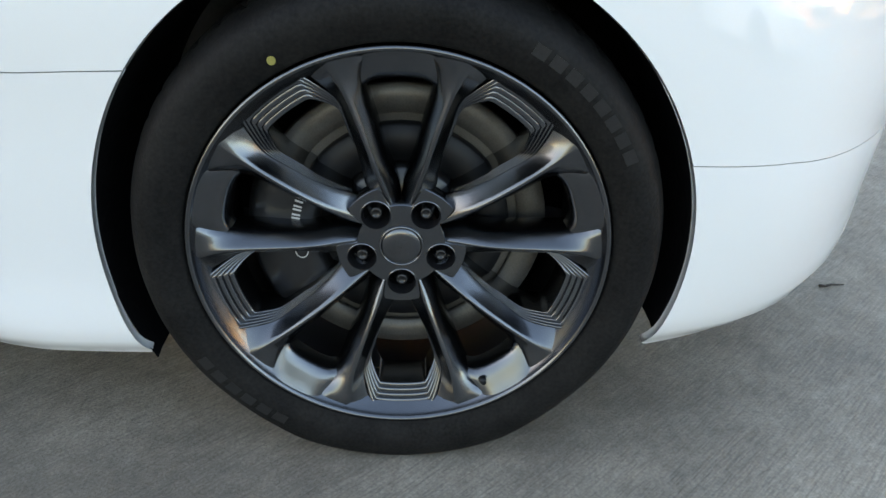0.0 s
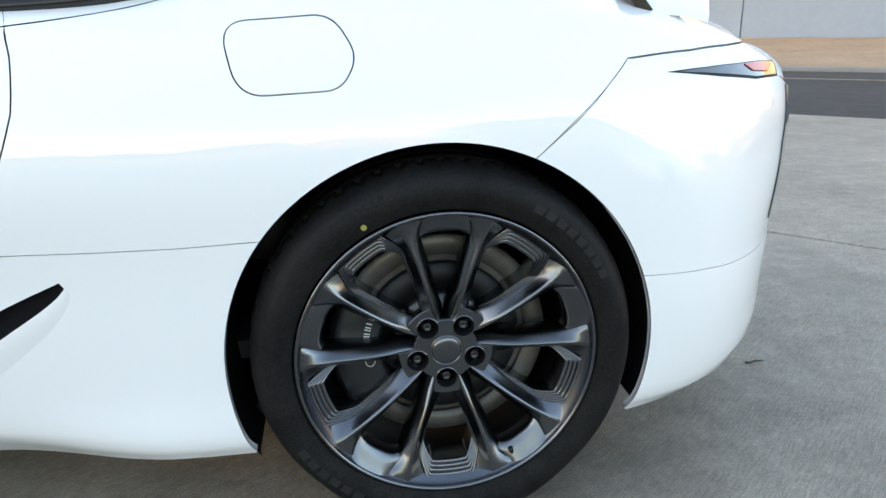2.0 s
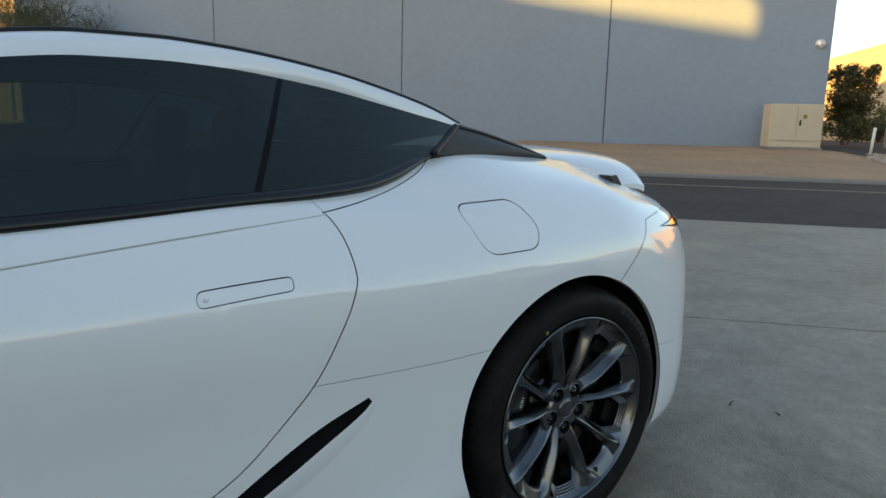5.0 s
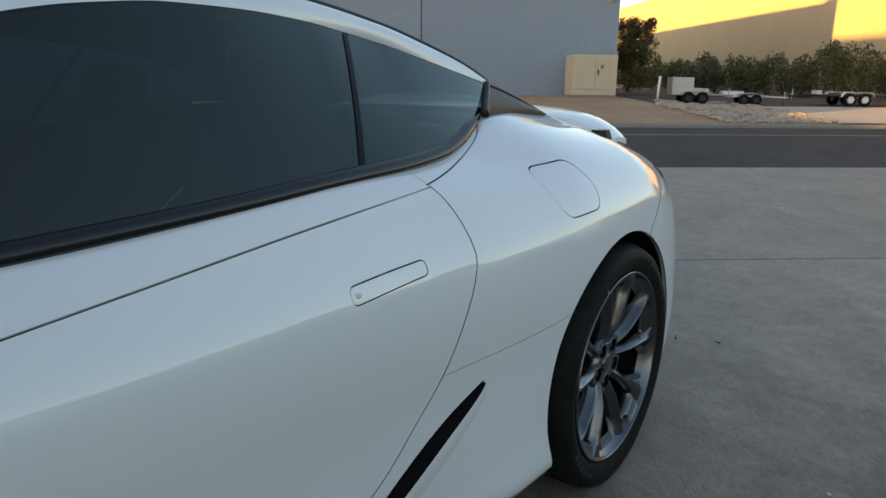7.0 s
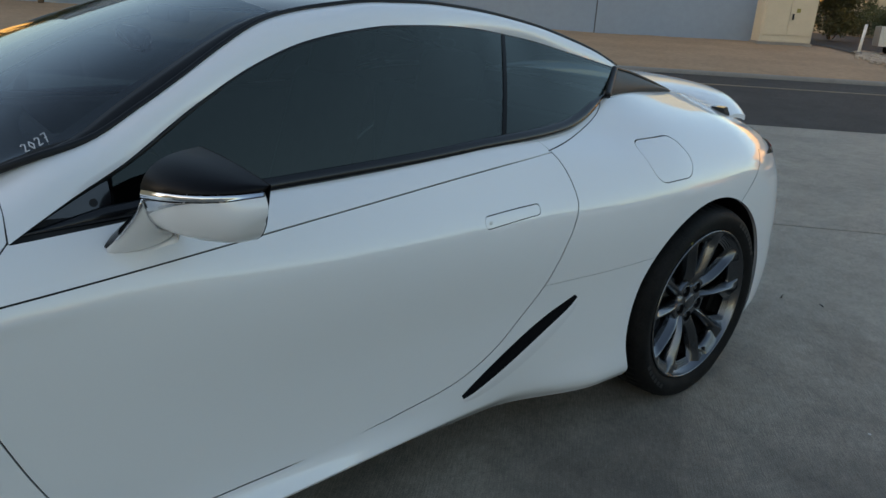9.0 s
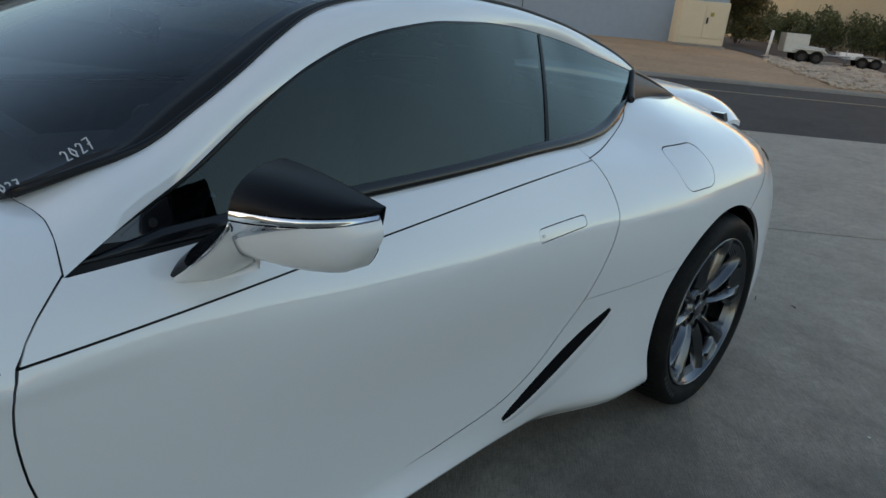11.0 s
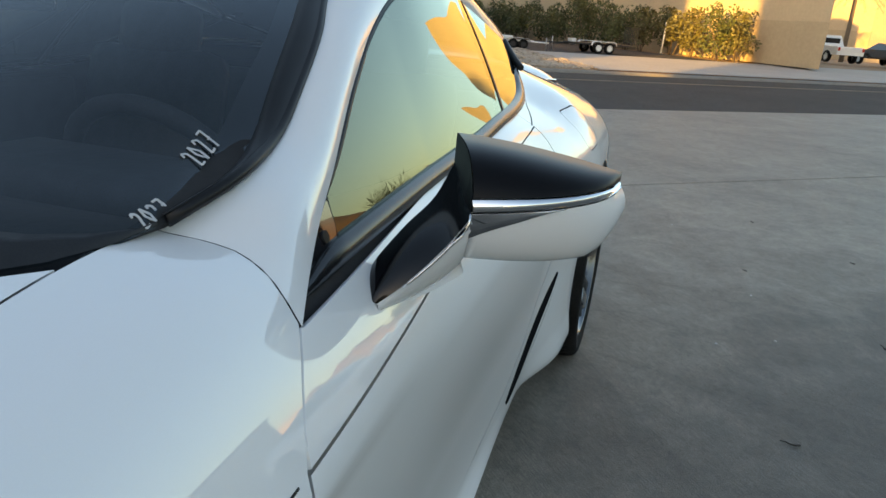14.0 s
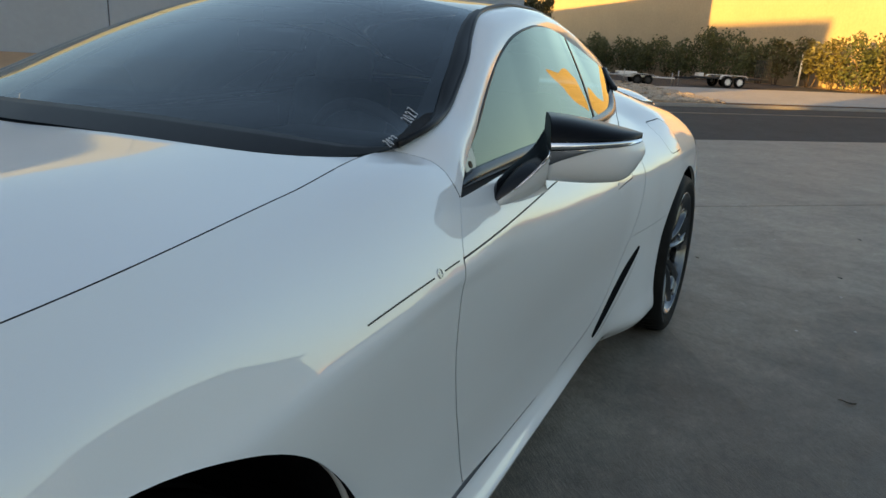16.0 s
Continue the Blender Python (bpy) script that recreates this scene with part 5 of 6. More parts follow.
# asphalt street
rows = [[st(n, s, -.012 - .02 * ((n - 11.6) / 4.2) ** 2 + .015) for s in (-400, -120, -40, -10, 10, 40, 120, 400)] for n in np.linspace(7.45, 15.85, 9)]
tagged(grid_part("road", rows, M_ASPH, None), "dark worn asphalt street", "road", kind="structure")
for n, wdt, nm in ((13.1, .14, "road_line"),):
    tagged(link_mesh(nm, [st(n, -400, .008), st(n, 400, .008), st(n + wdt, 400, .008), st(n + wdt, -400, .008), st(n, -400, -.03), st(n, 400, -.03), st(n + wdt, 400, -.03), st(n + wdt, -400, -.03)],
                     [(0, 1, 2, 3), (0, 1, 5, 4), (2, 3, 7, 6)], M_LINE, None, smooth=False), "faded line along the street", "road marking", kind="structure")
# kerb
prof = [(15.78, -.05), (15.78, .03), (15.81, .075), (15.90, .085), (15.95, .02)]
tagged(grid_part("kerb", [[st(n, s, z) for s in (-400, -60, 0, 60, 400)] for n, z in prof], M_KERB, None), "low pale concrete kerb", "kerb", kind="structure")

# concrete lot: slabs with open joints
lot = thing("pavement", "grey worn concrete lot with sawn joints", "pavement", kind="structure")
link_mesh("joint_bed", [st(-40, -45, -.022), st(7.46, -45, -.022), st(7.46, 45, -.022), st(-40, 45, -.022)], [(0, 1, 2, 3)], M_JOINT, lot, smooth=False)
N_CUTS = [7.45, 2.5, -2.5, -7.5, -12.5, -20, -40]
S_CUTS = [-45, -30, -18, -9.0, 14.0, 30, 45]
for a, b in zip(N_CUTS[1:], N_CUTS[:-1]):
    for c, d in zip(S_CUTS[:-1], S_CUTS[1:]):
        g, e = .011, .004
        vs = [st(a + g + e, c + g + e, 0), st(b - g - e, c + g + e, 0), st(b - g - e, d - g - e, 0), st(a + g + e, d - g - e, 0),
              st(a + g, c + g, -.006), st(b - g, c + g, -.006), st(b - g, d - g, -.006), st(a + g, d - g, -.006),
              st(a + g, c + g, -.05), st(b - g, c + g, -.05), st(b - g, d - g, -.05), st(a + g, d - g, -.05)]
        fs = [(0, 1, 2, 3)] + [(i, (i + 1) % 4, 4 + (i + 1) % 4, 4 + i) for i in range(4)] + [(4 + i, 4 + (i + 1) % 4, 8 + (i + 1) % 4, 8 + i) for i in range(4)]
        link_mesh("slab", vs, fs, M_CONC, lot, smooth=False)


def loose_bit(x, y, length, turn, mat, label, name="twig"):
    rng = random.Random(int(x * 100 + y * 37))
    pts = [(k / 4 * length - length / 2, rng.uniform(-.25, .25) * length * .3, .004 + rng.uniform(0, .004)) for k in range(5)]
    o = tube(name, pts, .0035, mat, None, "", 6, .0015)
    o.matrix_basis = pose(x, y, 0, 0, 0, turn)
    tagged(o, label, "debris", "bits on the concrete")


for x, y, L, a in ((1.266, .234, .055, 20), (.975, .505, .06, 10), (1.32, .06, .03, 70), (-.401, -.742, .06, 82), (-.55, -1.05, .03, 80), (.6, -1.25, .05, 5),
                   (1.4, -.75, .035, 40), (1.9, -1.4, .03, 60), (.9, -1.75, .025, 100), (-.15, -1.1, .02, 30), (2.6, -.9, .05, 15), (1.75, -1.9, .03, 120)):
    loose_bit(x, y, L, a, M_DEBRIS, "small dark twig lying on the concrete")
for x, y in ((.45, -.8), (1.0, -.75), (.3, -.55), (2.2, -.35)):
    bm = bmesh.new()
    bmesh.ops.create_icosphere(bm, subdivisions=1, radius=.007)
    for v in bm.verts:
        v.co.z = v.co.z * .35 + .002
    o = part("pebble", bm, M_LITTER, None)
    o.location = (x, y, 0)
    tagged(o, "tiny pale pebble on the concrete", "debris", "bits on the concrete")

# grey tilt-up building over the street
WN, WL, WR, WH = 28.5, -28.6, 9.2, 9.0
grey = thing("warehouse", "long grey painted tilt-up concrete warehouse", "building")
joints = [WL, -26.8, -17.6, -8.4, .6, WR]
for a, b in zip(joints[:-1], joints[1:]):
    bm = bmesh.new()
    vs = add_box(bm, (-(b - a) / 2 + .02, 0, 0), ((b - a) / 2 - .02, .25, WH), .012)
    bmesh.ops.transform(bm, matrix=st_pose(WN, (a + b) / 2, .2), verts=bm.verts[:])
    part("wall_panel", bm, M_GREYWALL, grey, "smooth grey wall panel")
bm = bmesh.new()
add_box(bm, (-(WR - WL) / 2 + .03, .06, 0), ((WR - WL) / 2 - .03, 30, WH - .3), 0)
bmesh.ops.transform(bm, matrix=st_pose(WN, (WL + WR) / 2, .2), verts=bm.verts[:])
part("building_core", bm, node_mat("dark_joint", (.09, .09, .09), .9, vary=.1), grey)
bm = bmesh.new()
add_box(bm, (-(WR - WL) / 2, -.01, 6.55), ((WR - WL) / 2, .01, 6.60), 0)
bmesh.ops.transform(bm, matrix=st_pose(WN, (WL + WR) / 2, .2), verts=bm.verts[:])
part("reveal_band", bm, M_GREYWALL, grey)
o = lathe("wall_lamp", [(.001, -.26), (.11, -.24), (.17, -.14), (.18, 0)], M_VAN, grey, "small round white wall lamp", 20)
o.matrix_basis = st_pose(WN, 8.75, 4.6)

# utility cabinet at the building's corner
cab = thing("utility_cabinet", "cream steel utility cabinet on a plinth", "cabinet", st_pose(27.4, 7.75, rise(27.4) - .10))
box_part("plinth", (-1.0, -.65, 0), (1.0, .65, .16), M_KERB, cab, .02)
box_part("body", (-.95, -.6, .16), (.95, .6, 1.80), M_CREAM, cab, .03)
box_part("door", (-.88, -.63, .42), (.0, -.59, 1.71), M_CREAM, cab, .01)
box_part("door", (.02, -.63, .42), (.88, -.59, 1.71), M_CREAM, cab, .01)
box_part("handle", (.10, -.67, .98), (.16, -.63, 1.2), M_DARKMETAL, cab, .01)
box_part("warning_label", (.22, -.636, 1.25), (.36, -.632, 1.4), M_YELLOW, cab, 0)

# tan building down the side street
tan = thing("tan_building", "tall tan stucco building lit by the low sun", "building")
TS, T0, T1, TH = 27.0, 20.7, 95.0, 8.3
TD = 4.0
for z0, z1, mt, nm, dd in ((0, 2.05, M_TANBASE, "wall_base", .05), (2.05, TH, M_TANWALL, "wall", 0)):
    bm = bmesh.new()
    add_box(bm, (TS - dd, T0 - dd, z0), (TS + TD, T1, z1), .02)
    for v in bm.verts:
        if v.co.x > TS + 1 and v.co.y < T0 + 1:
            v.co.y += 4.6
        v.co = st(v.co.y, v.co.x, v.co.z + .3)
    part(nm, bm, mt, tan)
bm = bmesh.new()
add_box(bm, (TS + .3, T0 + 26, TH), (TS + TD - .3, T1, TH + 1.1), .02)
for v in bm.verts:
    v.co = st(v.co.y, v.co.x, v.co.z + .3)
part("parapet", bm, M_TANWALL, tan, "stepped parapet")
for s_ in (24.5, 23.1):
    bm = bmesh.new()
    add_box(bm, (TS - .12, s_ - .18, 4.9), (TS, s_ + .18, 5.15), .03)
    for v in bm.verts:
        v.co = st(v.co.y, v.co.x, v.co.z)
    part("wall_light", bm, M_DARKMETAL, tan, "small dark wall light")
# a farther tan block at the end of the verge
far = thing("far_building", "low tan building farther down the street", "building")
for lo, hi in (((60, 42.5, .3), (66, 80, 10)), ((59.9, 42.4, .3), (60.05, 80, 3.0))):
    bm = bmesh.new()
    add_box(bm, lo, hi, .02)
    for v in bm.verts:
        v.co = st(v.co.y, v.co.x, v.co.z)
    part("wall" if hi[2] > 3 else "wall_base", bm, M_TANWALL if hi[2] > 3 else M_TANBASE, far)
# low building beyond the grey one's far end
lowb = thing("low_building", "low tan building beyond the warehouse", "building")
bm = bmesh.new()
add_box(bm, (-95, 44, .3), (-38, 60, 9.3), .03)
for v in bm.verts:
    v.co = st(v.co.y, v.co.x, v.co.z)
part("wall", bm, M_TANWALL, lowb)
bm = bmesh.new()
add_box(bm, (-95.2, 43.8, 9.3), (-37.8, 60.2, 9.6), .03)
for v in bm.verts:
    v.co = st(v.co.y, v.co.x, v.co.z)
part("roof_edge", bm, M_TANBASE, lowb)
lampo = thing("globe_lamp", "pale round globe lamp on a thin post", "street lamp", st_pose(38.2, -52.2, rise(38)))
tube("post", [(0, 0, 0), (0, 0, 8.6)], .06, M_GREYMETAL, lampo)
lathe("globe", [(.001, .52), (.25, .46), (.45, .25), (.52, 0), (.45, -.25), (.25, -.46), (.001, -.52)], M_KERB, lampo, "", 24).location = (0, 0, 9.05)

# unseen blocks added to keep the low sun and its glow off the lot
for n0, n1, h, sw in ((-5.8, 5.3, 11.8, -24.0), (-19.9, 16.0, 15.4, -60.0), (-12.8, -5.8, 5.8, -24.0), (-95.0, -12.8, 14.0, -24.0)):
    b = thing("sun_blocker", "unseen plain tan block added to keep the sun off the lot", "building", group="buildings beside the lot")
    bm = bmesh.new()
    add_box(bm, (sw - 3, n0 + .05, 0), (sw, n1 - .05, h), .05)
    for v in bm.verts:
        v.co = st(v.co.y, v.co.x, v.co.z)
    part("wall", bm, M_TANWALL, b)
    bm = bmesh.new()
    add_box(bm, (sw - 3.1, n0 - .02, h - .5), (sw + .1, n1 + .02, h - .1), .03)
    for v in bm.verts:
        v.co = st(v.co.y, v.co.x, v.co.z)
    part("roof_edge", bm, M_TANBASE, b)

shop = thing("pale_shop", "low off-white flat-roofed shop beyond the lot", "building")
box_part("wall", (5, -30, -.05), (17.3, -18.5, 3.35), M_CREAM, shop, .04)
box_part("roof_edge", (4.8, -30.2, 3.35), (17.5, -18.3, 3.55), M_TANBASE, shop, .03)

# pale apron and parking strip beside the stones
tagged(grid_part("driveway", [[st(n, s, rise(n, s) + .015) for s in (11.5 + (n - 16) * .25, 13, 14, 16, 24, 40, 90)] for n in np.linspace(15.95, 24.0, 8)], M_APRON, None), "pale concrete driveway apron", "driveway", kind="structure")
tagged(grid_part("parking_strip", [[st(n, s, rise(n, s) + .012) for s in (9.6, 10.5, 11.5, 12, 14, 18, 24.6)] for n in np.linspace(24.05, 80, 14)], M_ASPH, None), "dark asphalt parking strip", "road", kind="structure")


# stones along the driveway's edge: one object of many
def stone_bed():
    rng = random.Random(4)
    vs, fs = [], []
    bm = bmesh.new()
    bmesh.ops.create_icosphere(bm, subdivisions=1, radius=1)
    unit = [v.co.copy() for v in bm.verts]
    tri = [tuple(v.index for v in f.verts) for f in bm.faces]
    bm.free()
    for _ in range(1100):
        n = rng.uniform(16.1, 27)
        c = 8.4 + (n - 16) * .05 + (0 if n < 22 else (n - 22) * .3)
        s = rng.uniform(c, 11.7 + (n - 16) * .22)
        r = rng.uniform(.05, .15)
        p = st(n, s, rise(n, s) + r * .08)
        b = len(vs)
        k = [rng.uniform(.7, 1.2) for _ in range(3)]
        for u in unit:
            j = 1 + .25 * noise.noise(u * 1.7 + p)
            vs.append(p + Vector((u.x * r * k[0] * j, u.y * r * k[1] * j, u.z * r * .5 * k[2] * j)))
        fs += [tuple(b + i for i in t) for t in tri]
    tagged(link_mesh("stones", vs, fs, M_STONE, None, smooth=False), "bed of loose tan river stones", "stones", kind="stuff")


stone_bed()


# plants
def leaf_cloud(rng, centres, count, size, flat=0.5):
    vs, fs = [], []
    for _ in range(count):
        c, r = rng.choice(centres)
        while True:
            d = Vector((rng.uniform(-1, 1), rng.uniform(-1, 1), rng.uniform(-1, 1)))
            if .25 < d.length < 1:
                break
        p = Vector(c) + d * r
        a = Vector((rng.uniform(-1, 1), rng.uniform(-1, 1), rng.uniform(-.4, 1))).normalized()
        b = a.orthogonal().normalized()
        b.rotate(Matrix.Rotation(rng.uniform(0, 6.28), 3, a))
        L = size * rng.uniform(.6, 1.3)
        i = len(vs)
        vs += [p - a * L * .5, p + b * L * flat * .5, p + a * L * .5, p - b * L * flat * .5]
        fs.append((i, i + 1, i + 2, i + 3))
    return vs, fs


def bush(seed, mat, w=1.6, h=2.2, count=1500, leaf=.16, blobs=14, low=.25):
    rng = random.Random(seed)
    t = thing("bush", "dense green oleander bush by the wall", "bush", group="hedge along the tan wall")
    centres = []
    for _ in range(blobs):
        a, r = rng.uniform(0, 6.28), rng.uniform(0, w * .65)
        z = rng.uniform(low, .86) * h
        centres.append(((math.cos(a) * r, math.sin(a) * r, z), rng.uniform(.35, .6) * (1.25 - .4 * z / h)))
    vs, fs = leaf_cloud(rng, centres, count, leaf)
    link_mesh("foliage", vs, fs, mat, t, smooth=False)
    for _ in range(5):
        c = rng.choice(centres)[0]
        tube("stem", [(c[0] * .15, c[1] * .15, -.1), (c[0] * .5, c[1] * .5, c[2] * .55), c], .035, M_BARK, t, "", 6, .01)
    return t


kinds = [bush(11, M_LEAF), bush(12, M_LEAF, 1.8, 2.6), bush(13, M_LEAF, 1.5, 1.9), bush(14, M_LEAF2, 1.7, 2.6, 1300, .2)]
rngb = random.Random(7)
spots = [(n, 25.1 + rngb.uniform(-.3, .5)) for n in np.arange(25.0, 74, 1.9)]
for i, (n, s) in enumerate(spots):
    dry = 26.5 < n < 31.5
    src = kinds[3] if dry else kinds[i % 3]
    g = rngb.choice((.95, 1.1, 1.25, 1.45))
    m = st_pose(n, s, rise(n, s) - .05, rngb.uniform(0, 360)) @ Matrix.Diagonal((1.1, 1.1, g if not dry else 1.0, 1))
    b = copy_thing(src, m)
    if dry:
        tagged(b, "tall dry sunlit bush by the tan wall")
kinds[0].matrix_basis = st_pose(62, 13.5, rise(60))
kinds[1].matrix_basis = st_pose(66, 15.5, rise(60))
kinds[2].matrix_basis = st_pose(60, 11.2, rise(60))
kinds[3].matrix_basis = st_pose(24.6, 25.8, rise(22.5, 25))


def feather_tree(name, label, at, h, spread, seed, mat, count=2600):
    """A loose desert tree: forked limbs and long thin drooping leaves."""
    rng = random.Random(seed)
    t = thing(name, label, "tree", Matrix.Translation(at))
    trunk = tube("trunk", [(0, 0, -.2), (.1, .05, h * .22), (.05, .1, h * .42)], .14, M_BARK, t, "", 9, .09)
    tips = []
    for k in range(9):
        a = k * 2.4 + rng.uniform(-.4, .4)
        r = spread * rng.uniform(.5, 1.0)
        end = Vector((math.cos(a) * r, math.sin(a) * r, h * rng.uniform(.62, .97)))
        mid = Vector((math.cos(a) * r * .4, math.sin(a) * r * .4, h * .6))
        tube("limb", [(.05, .1, h * .38), mid, end], .06, M_BARK, t, "", 7, .015)
        tips += [(end, .9), (mid.lerp(end, .6), .8)]
    vs, fs = [], []
    for _ in range(count):
        c, r = rng.choice(tips)
        d = Vector((rng.gauss(0, .5), rng.gauss(0, .5), rng.gauss(0, .45))) * r
        p = c + d
        a = (d.normalized() + Vector((rng.uniform(-.5, .5), rng.uniform(-.5, .5), rng.uniform(-.2, .9)))).normalized()
        b = a.orthogonal().normalized() * .018
        L = rng.uniform(.3, .75)
        i = len(vs)
        vs += [p - b, p + b, p + a * L]
        fs.append((i, i + 1, i + 2))
    link_mesh("crown", vs, fs, mat, t, "thin feathery foliage", smooth=False)
    return t


feather_tree("desert_tree", "feathery green desert tree by the warehouse corner", st(27.0, -29.0, rise(27)), 6.4, 2.4, 3, M_LEAF2, 4200)
feather_tree("desert_tree", "feathery green desert tree by the warehouse corner", st(27.3, -24.6, rise(27)), 6.0, 2.3, 5, M_LEAF2, 4200)
tall = bush(21, M_LEAF2, 2.5, 5.0, 15000, .17, 80, .12)
tagged(tall, "tall green shrub behind the utility cabinet", "bush")
tall.matrix_basis = st_pose(44, 15.2, rise(44))

# palms beyond the tan building
def palm(at, h, seed):
    rng = random.Random(seed)
    t = thing("palm_tree", "slim palm tree with drooping fronds", "tree", Matrix.Translation(at), "palms")
    tube("trunk", [(0, 0, 0), (.05, 0, h * .5), (0, .05, h)], .17, M_BARK, t, "", 8, .12)
    for k in range(18):
        a, up = rng.uniform(0, 6.28), rng.uniform(-.3, 1.0)
        pts = []
        for j in range(6):
            u = j / 5
            r = 1.9 * u
            pts.append(Vector((math.cos(a) * r, math.sin(a) * r, h + up * r * .6 - .55 * r * r * .5)))
        vs, fs = [], []
        for j in range(1, 6):
            d = (pts[j] - pts[j - 1]).normalized()
            sd = d.cross(Vector((0, 0, 1))).normalized()
            for q in range(4):
                p = pts[j - 1].lerp(pts[j], q / 4)
                for sg in (-1, 1):
                    i = len(vs)
                    tip = p + sd * sg * .42 * (1.1 - j / 6) + d * .25 + Vector((0, 0, -.12))
                    vs += [p, p + d * .05, tip]
                    fs.append((i, i + 1, i + 2))
        link_mesh("frond", vs, fs, M_LEAF, t, smooth=False)


palm(st(32.6, 44.0, .4), 4.8, 1)
palm(st(30.8, 47.0, .4), 5.0, 2)


def road_wheel(parent, x, y, z, r, w=.2, name="wheel", rim=None):
    o = lathe(name, [(r * .3, -w * .40), (r * .62, -w * .42), (r * .64, -w * .5), (r * .93, -w * .5), (r, -w * .35), (r, w * .35), (r * .93, w * .5), (r * .6, w * .5)], M_TYRE, parent, "", 24)
    o.location = (x, y, z)
    h = lathe("rim", [(.001, -w * .44), (r * .3, -w * .46), (r * .58, -w * .40), (r * .62, -w * .46)], rim or M_VAN, o, "pale steel rim" if rim is None else "dull grey rim", 20)
    return o


def trailer(m, kind):
    """A small flat or box trailer on twin axles."""
    lab = {"box": "small silver twin-axle utility trailer", "low": "low white car trailer", "dark": "black twin-axle flat trailer with a mesh ramp"}[kind]
    t = thing("trailer", lab, "trailer", m, "trailers by the hedge")
    mat = {"box": M_GREYMETAL, "low": M_VAN, "dark": M_DARKMETAL}[kind]
    Lg = {"box": 2.2, "low": 2.6, "dark": 4.2}[kind]
    box_part("deck", (-Lg / 2, -.85, .48), (Lg / 2, .85, .60), mat, t, .02)
    for x in (-.2, .55):
        for y in (-.95, .95):
            w = road_wheel(t, x, y, .33, .33, rim=None if kind == "dark" else M_DARKMETAL)
            if y > 0:
                w.rotation_euler = (0, 0, math.pi)
    for y0, y1 in ((-1.08, -.84), (.84, 1.08)):
        arch = [(-.66, .50), (-.60, .66), (-.50, .72), (.85, .72), (.95, .66), (1.01, .50)]
        rows = [[(x, y, z + d) for x, z in arch] for y, d in ((y0, 0), (y1, 0), (y1, -.035), (y0, -.035), (y0, 0))]
        grid_part("mudguard", rows, M_VAN if kind != "low" else M_GREYMETAL, t)
    tube("drawbar", [(Lg / 2, 0, .5), (Lg / 2 + 1.3, 0, .48)], .05, mat, t)
    tube("jack", [(Lg / 2 + 1.1, 0, .02), (Lg / 2 + 1.1, 0, .85)], .035, M_GREYMETAL, t)
    if kind == "box":
        for lo, hi in (((-1.1, -.87, .6), (.9, -.82, .85)), ((-1.1, .82, .6), (.9, .87, .85)), ((-1.12, -.85, .6), (-1.07, .85, 1.45)), ((-1.05, -.85, .6), (.05, -.80, 1.45)), ((-1.05, .80, .6), (.05, .85, 1.45)), ((.03, -.85, .6), (.07, .85, 1.15))):
            box_part("side_board", lo, hi, M_GREYMETAL, t, .01)
    if kind == "low":
        box_part("tool_box", (-1.5, -.8, .6), (-.2, .8, .85), M_VAN, t, .05)
    if kind == "dark":
        for k in range(9):
            box_part("ramp_bar", (-2.12, -.82 + k * .2, .6), (-2.08, -.78 + k * .2, 1.65), M_DARKMETAL, t, 0)
        box_part("ramp_rail", (-2.13, -.85, 1.62), (-2.07, .85, 1.68), M_DARKMETAL, t, .01)
        box_part("front_box", (1.75, -.3, .45), (2.05, .3, .80), M_VAN, t, .02)


trailer(st_pose(25.4, 11.25, rise(25, 11.2) + .01, -12) @ Matrix.Scale(.70, 4), "box")
trailer(st_pose(25.6, 13.7, rise(25, 13.7) + .01, -18) @ Matrix.Scale(.62, 4), "low")
trailer(st_pose(25.2, 18.0, rise(25, 18) + .01, 172) @ Matrix.Scale(.74, 4), "dark")
for n, s, h in ((25.0, 9.8, 1.0), (28.2, 24.2, 1.7)):
    p = thing("marker_post", "thin white marker post", "post", st_pose(n, s, rise(n, s)), "marker posts")
    o = tube("post", [(0, 0, 0), (.05, 0, h)], .05, M_VAN, p)
    box_part("foot", (-.09, -.09, 0), (.09, .09, .06), M_KERB, p, .01)


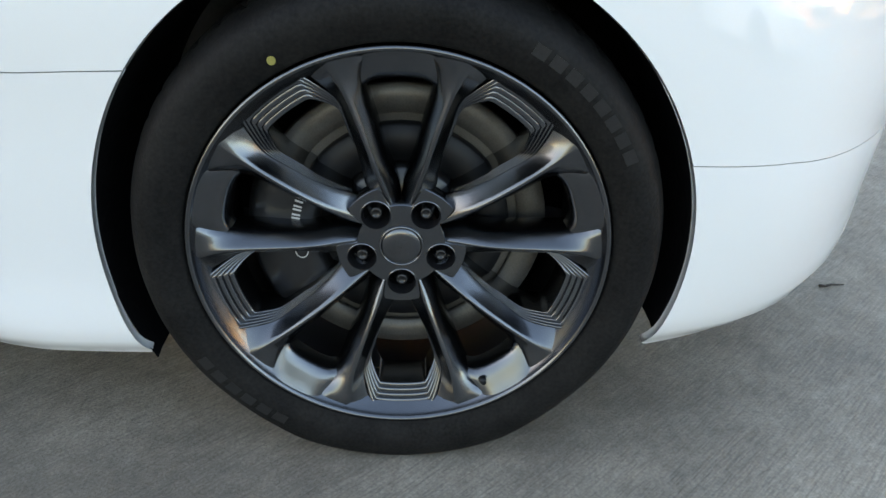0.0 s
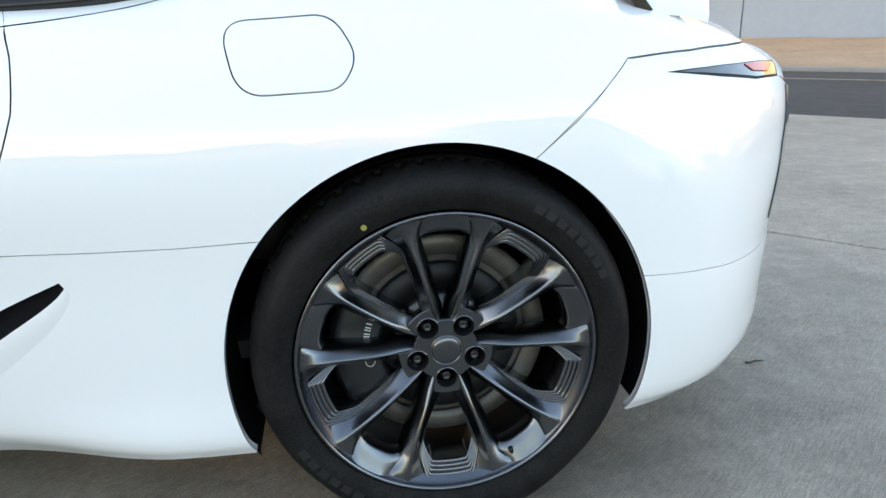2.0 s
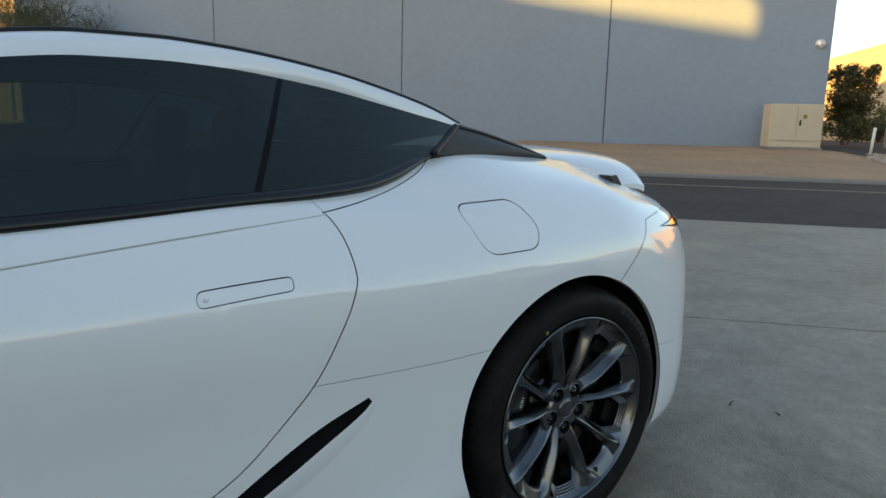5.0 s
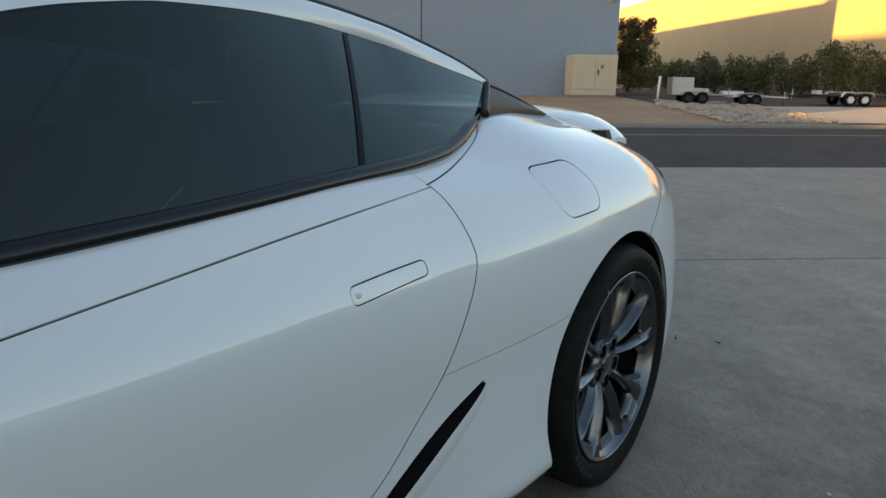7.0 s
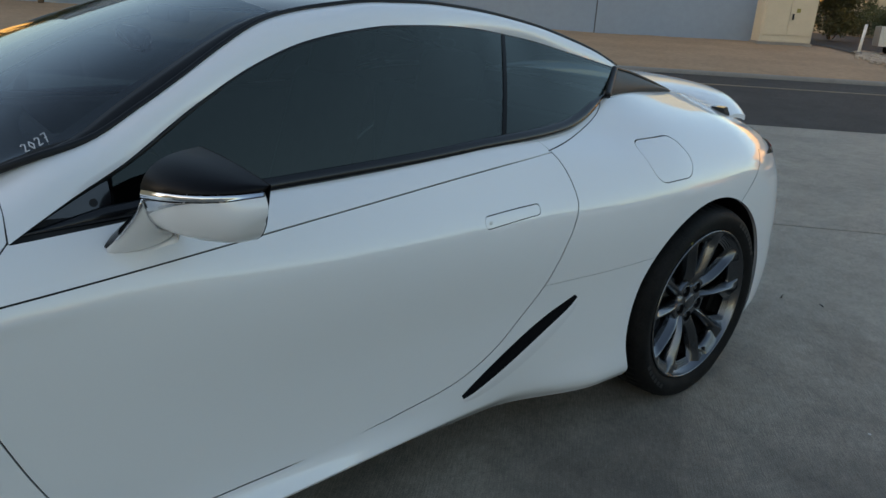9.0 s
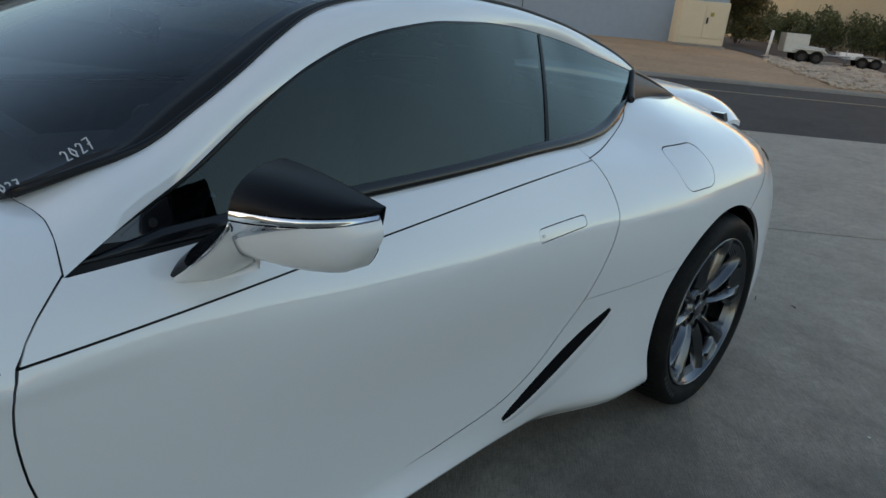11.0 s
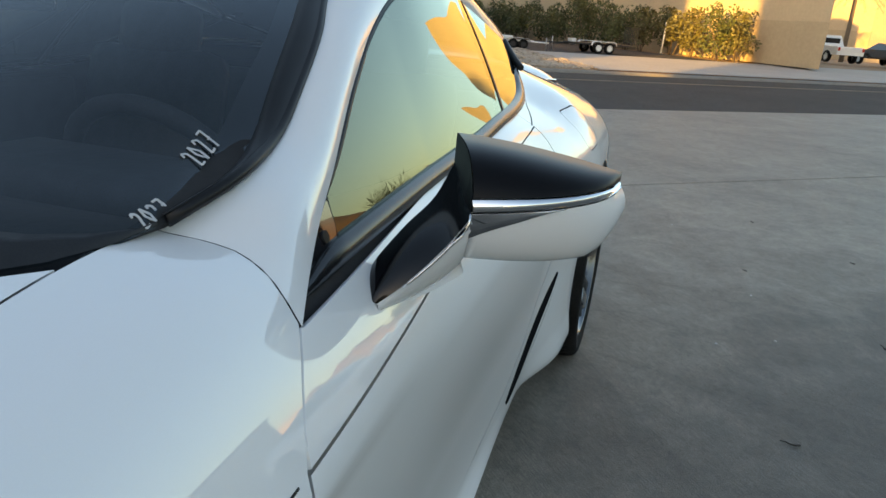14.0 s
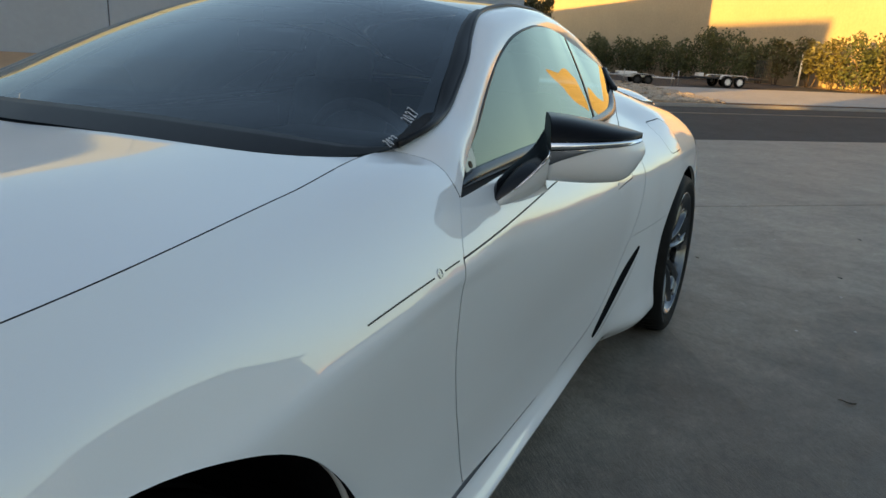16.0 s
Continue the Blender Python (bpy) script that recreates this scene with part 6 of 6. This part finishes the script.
def pickup(m, mat, label, closed=False):
    """A parked pickup or car, far off."""
    t = thing("pickup_truck" if not closed else "parked_car", label, "truck" if not closed else "car", m)
    prof = [(-2.6, .5), (-2.6, .95), (-2.55, 1.0), (-.5, 1.02), (-.4, 1.05), (-.15, 1.62), (.0, 1.68), (.9, 1.68), (1.05, 1.62), (1.6, 1.12), (2.5, 1.02), (2.65, .9), (2.65, .5)]
    if closed:
        prof = [(-2.2, .4), (-2.25, .75), (-2.1, .92), (-1.5, .98), (-.8, 1.35), (.3, 1.4), (1.1, .98), (2.0, .86), (2.2, .7), (2.2, .4)]
    bm = bmesh.new()
    a = [bm.verts.new((x, -.88 + (.12 if z > 1.2 else 0), z)) for x, z in prof]
    b = [bm.verts.new((x, .88 - (.12 if z > 1.2 else 0), z)) for x, z in prof]
    bm.faces.new(a)
    bm.faces.new(b[::-1])
    for i in range(len(prof)):
        j = (i + 1) % len(prof)
        bm.faces.new((a[i], b[i], b[j], a[j]))
    part("body", bm, mat, t)
    if not closed:
        for y in (-.80, .80):
            bm = bmesh.new()
            f = [bm.verts.new((x, y + (.02 if y > 0 else -.02), z)) for x, z in ((-.28, 1.12), (-.08, 1.56), (.95, 1.56), (1.35, 1.14))]
            bm.faces.new(f)
            bmesh.ops.solidify(bm, geom=bm.faces[:], thickness=.03)
            part("side_window", bm, M_WINDOW, t)
        box_part("rear_window", (-.34, -.6, 1.15), (-.24, .6, 1.5), M_WINDOW, t, .01, "", Matrix.Rotation(0, 4, "Z"))
        box_part("tailgate_lamp", (-2.63, -.86, .75), (-2.58, -.72, .95), M_LENS, t, .005)
        box_part("tailgate_lamp", (-2.63, .72, .75), (-2.58, .86, .95), M_LENS, t, .005)
    for x in (-1.6, 1.65):
        for y in (-.86, .86):
            w = road_wheel(t, x, y, .37 if not closed else .33, .37 if not closed else .33)
            if y > 0:
                w.rotation_euler = (0, 0, math.pi)
    return t


pickup(st_pose(30.8, 40.0, rise(25), 70), M_VAN, "white pickup truck parked by the far building")
pickup(st_pose(28.2, 42.6, rise(25), 70), M_DARKCAR, "dark car parked by the far building", True)
pickup(st_pose(27.0, 46.0, rise(25), 70), M_DARKCAR, "dark car parked by the far building", True)

# hills round the horizon
def hills():
    rows = []
    for j, (r, zf) in enumerate(((700, 0), (760, .35), (830, .75), (900, 1.0), (1000, .8), (1150, .1))):
        row = []
        for i in range(181):
            a = radians(-150 + 230 * i / 180)
            h = 34 + 58 * max(0, noise.noise(Vector((math.cos(a) * 5, math.sin(a) * 5, 1.3)))) + 30 * noise.noise(Vector((math.cos(a) * 17, math.sin(a) * 17, 5.0)))
            h = max(12, h) + 22 * math.exp(-((a + radians(29)) / radians(10)) ** 2)
            row.append((r * math.cos(a), r * math.sin(a), -3 + h * zf * (1 + .25 * noise.noise(Vector((math.cos(a) * 40, math.sin(a) * 40, j * .7))))))
        rows.append(row)
    tagged(grid_part("backdrop", rows, M_HILL, None), "bare desert hills on the horizon", "hills", kind="structure")


hills()
# trees and a shed across the lot, which the windows mirror
for k, (x, y, h) in enumerate(((40.5, -16.8, 2.4), (47, -17.5, 3.0), (36, -17.4, 2.9), (52, -24, 3.0))):
    feather_tree("desert_tree", "small leafy tree beyond the lot", (x, y, -.05), h, h * .34, 30 + k, M_LEAF2, 2000)
shed = thing("storage_shed", "low tan storage building beyond the lot", "building")
box_part("wall", (52, -62, -.1), (70, -44, 4.2), M_TANWALL, shed, .03)
box_part("roof_edge", (51.8, -62.2, 4.2), (70.2, -43.8, 4.5), M_TANBASE, shed, .03)
pickup(pose(17, -15.5, 0, 0, 0, 160), M_DARKCAR, "dark car parked on the far side of the lot", True)
pickup(pose(22, -17, 0, 0, 0, 150), M_VAN, "white pickup truck parked on the far side of the lot")

# a second white coupe farther along the lot
copy_thing(coupe, pose(4.8, -7.05, 0, 0, 0, -90))
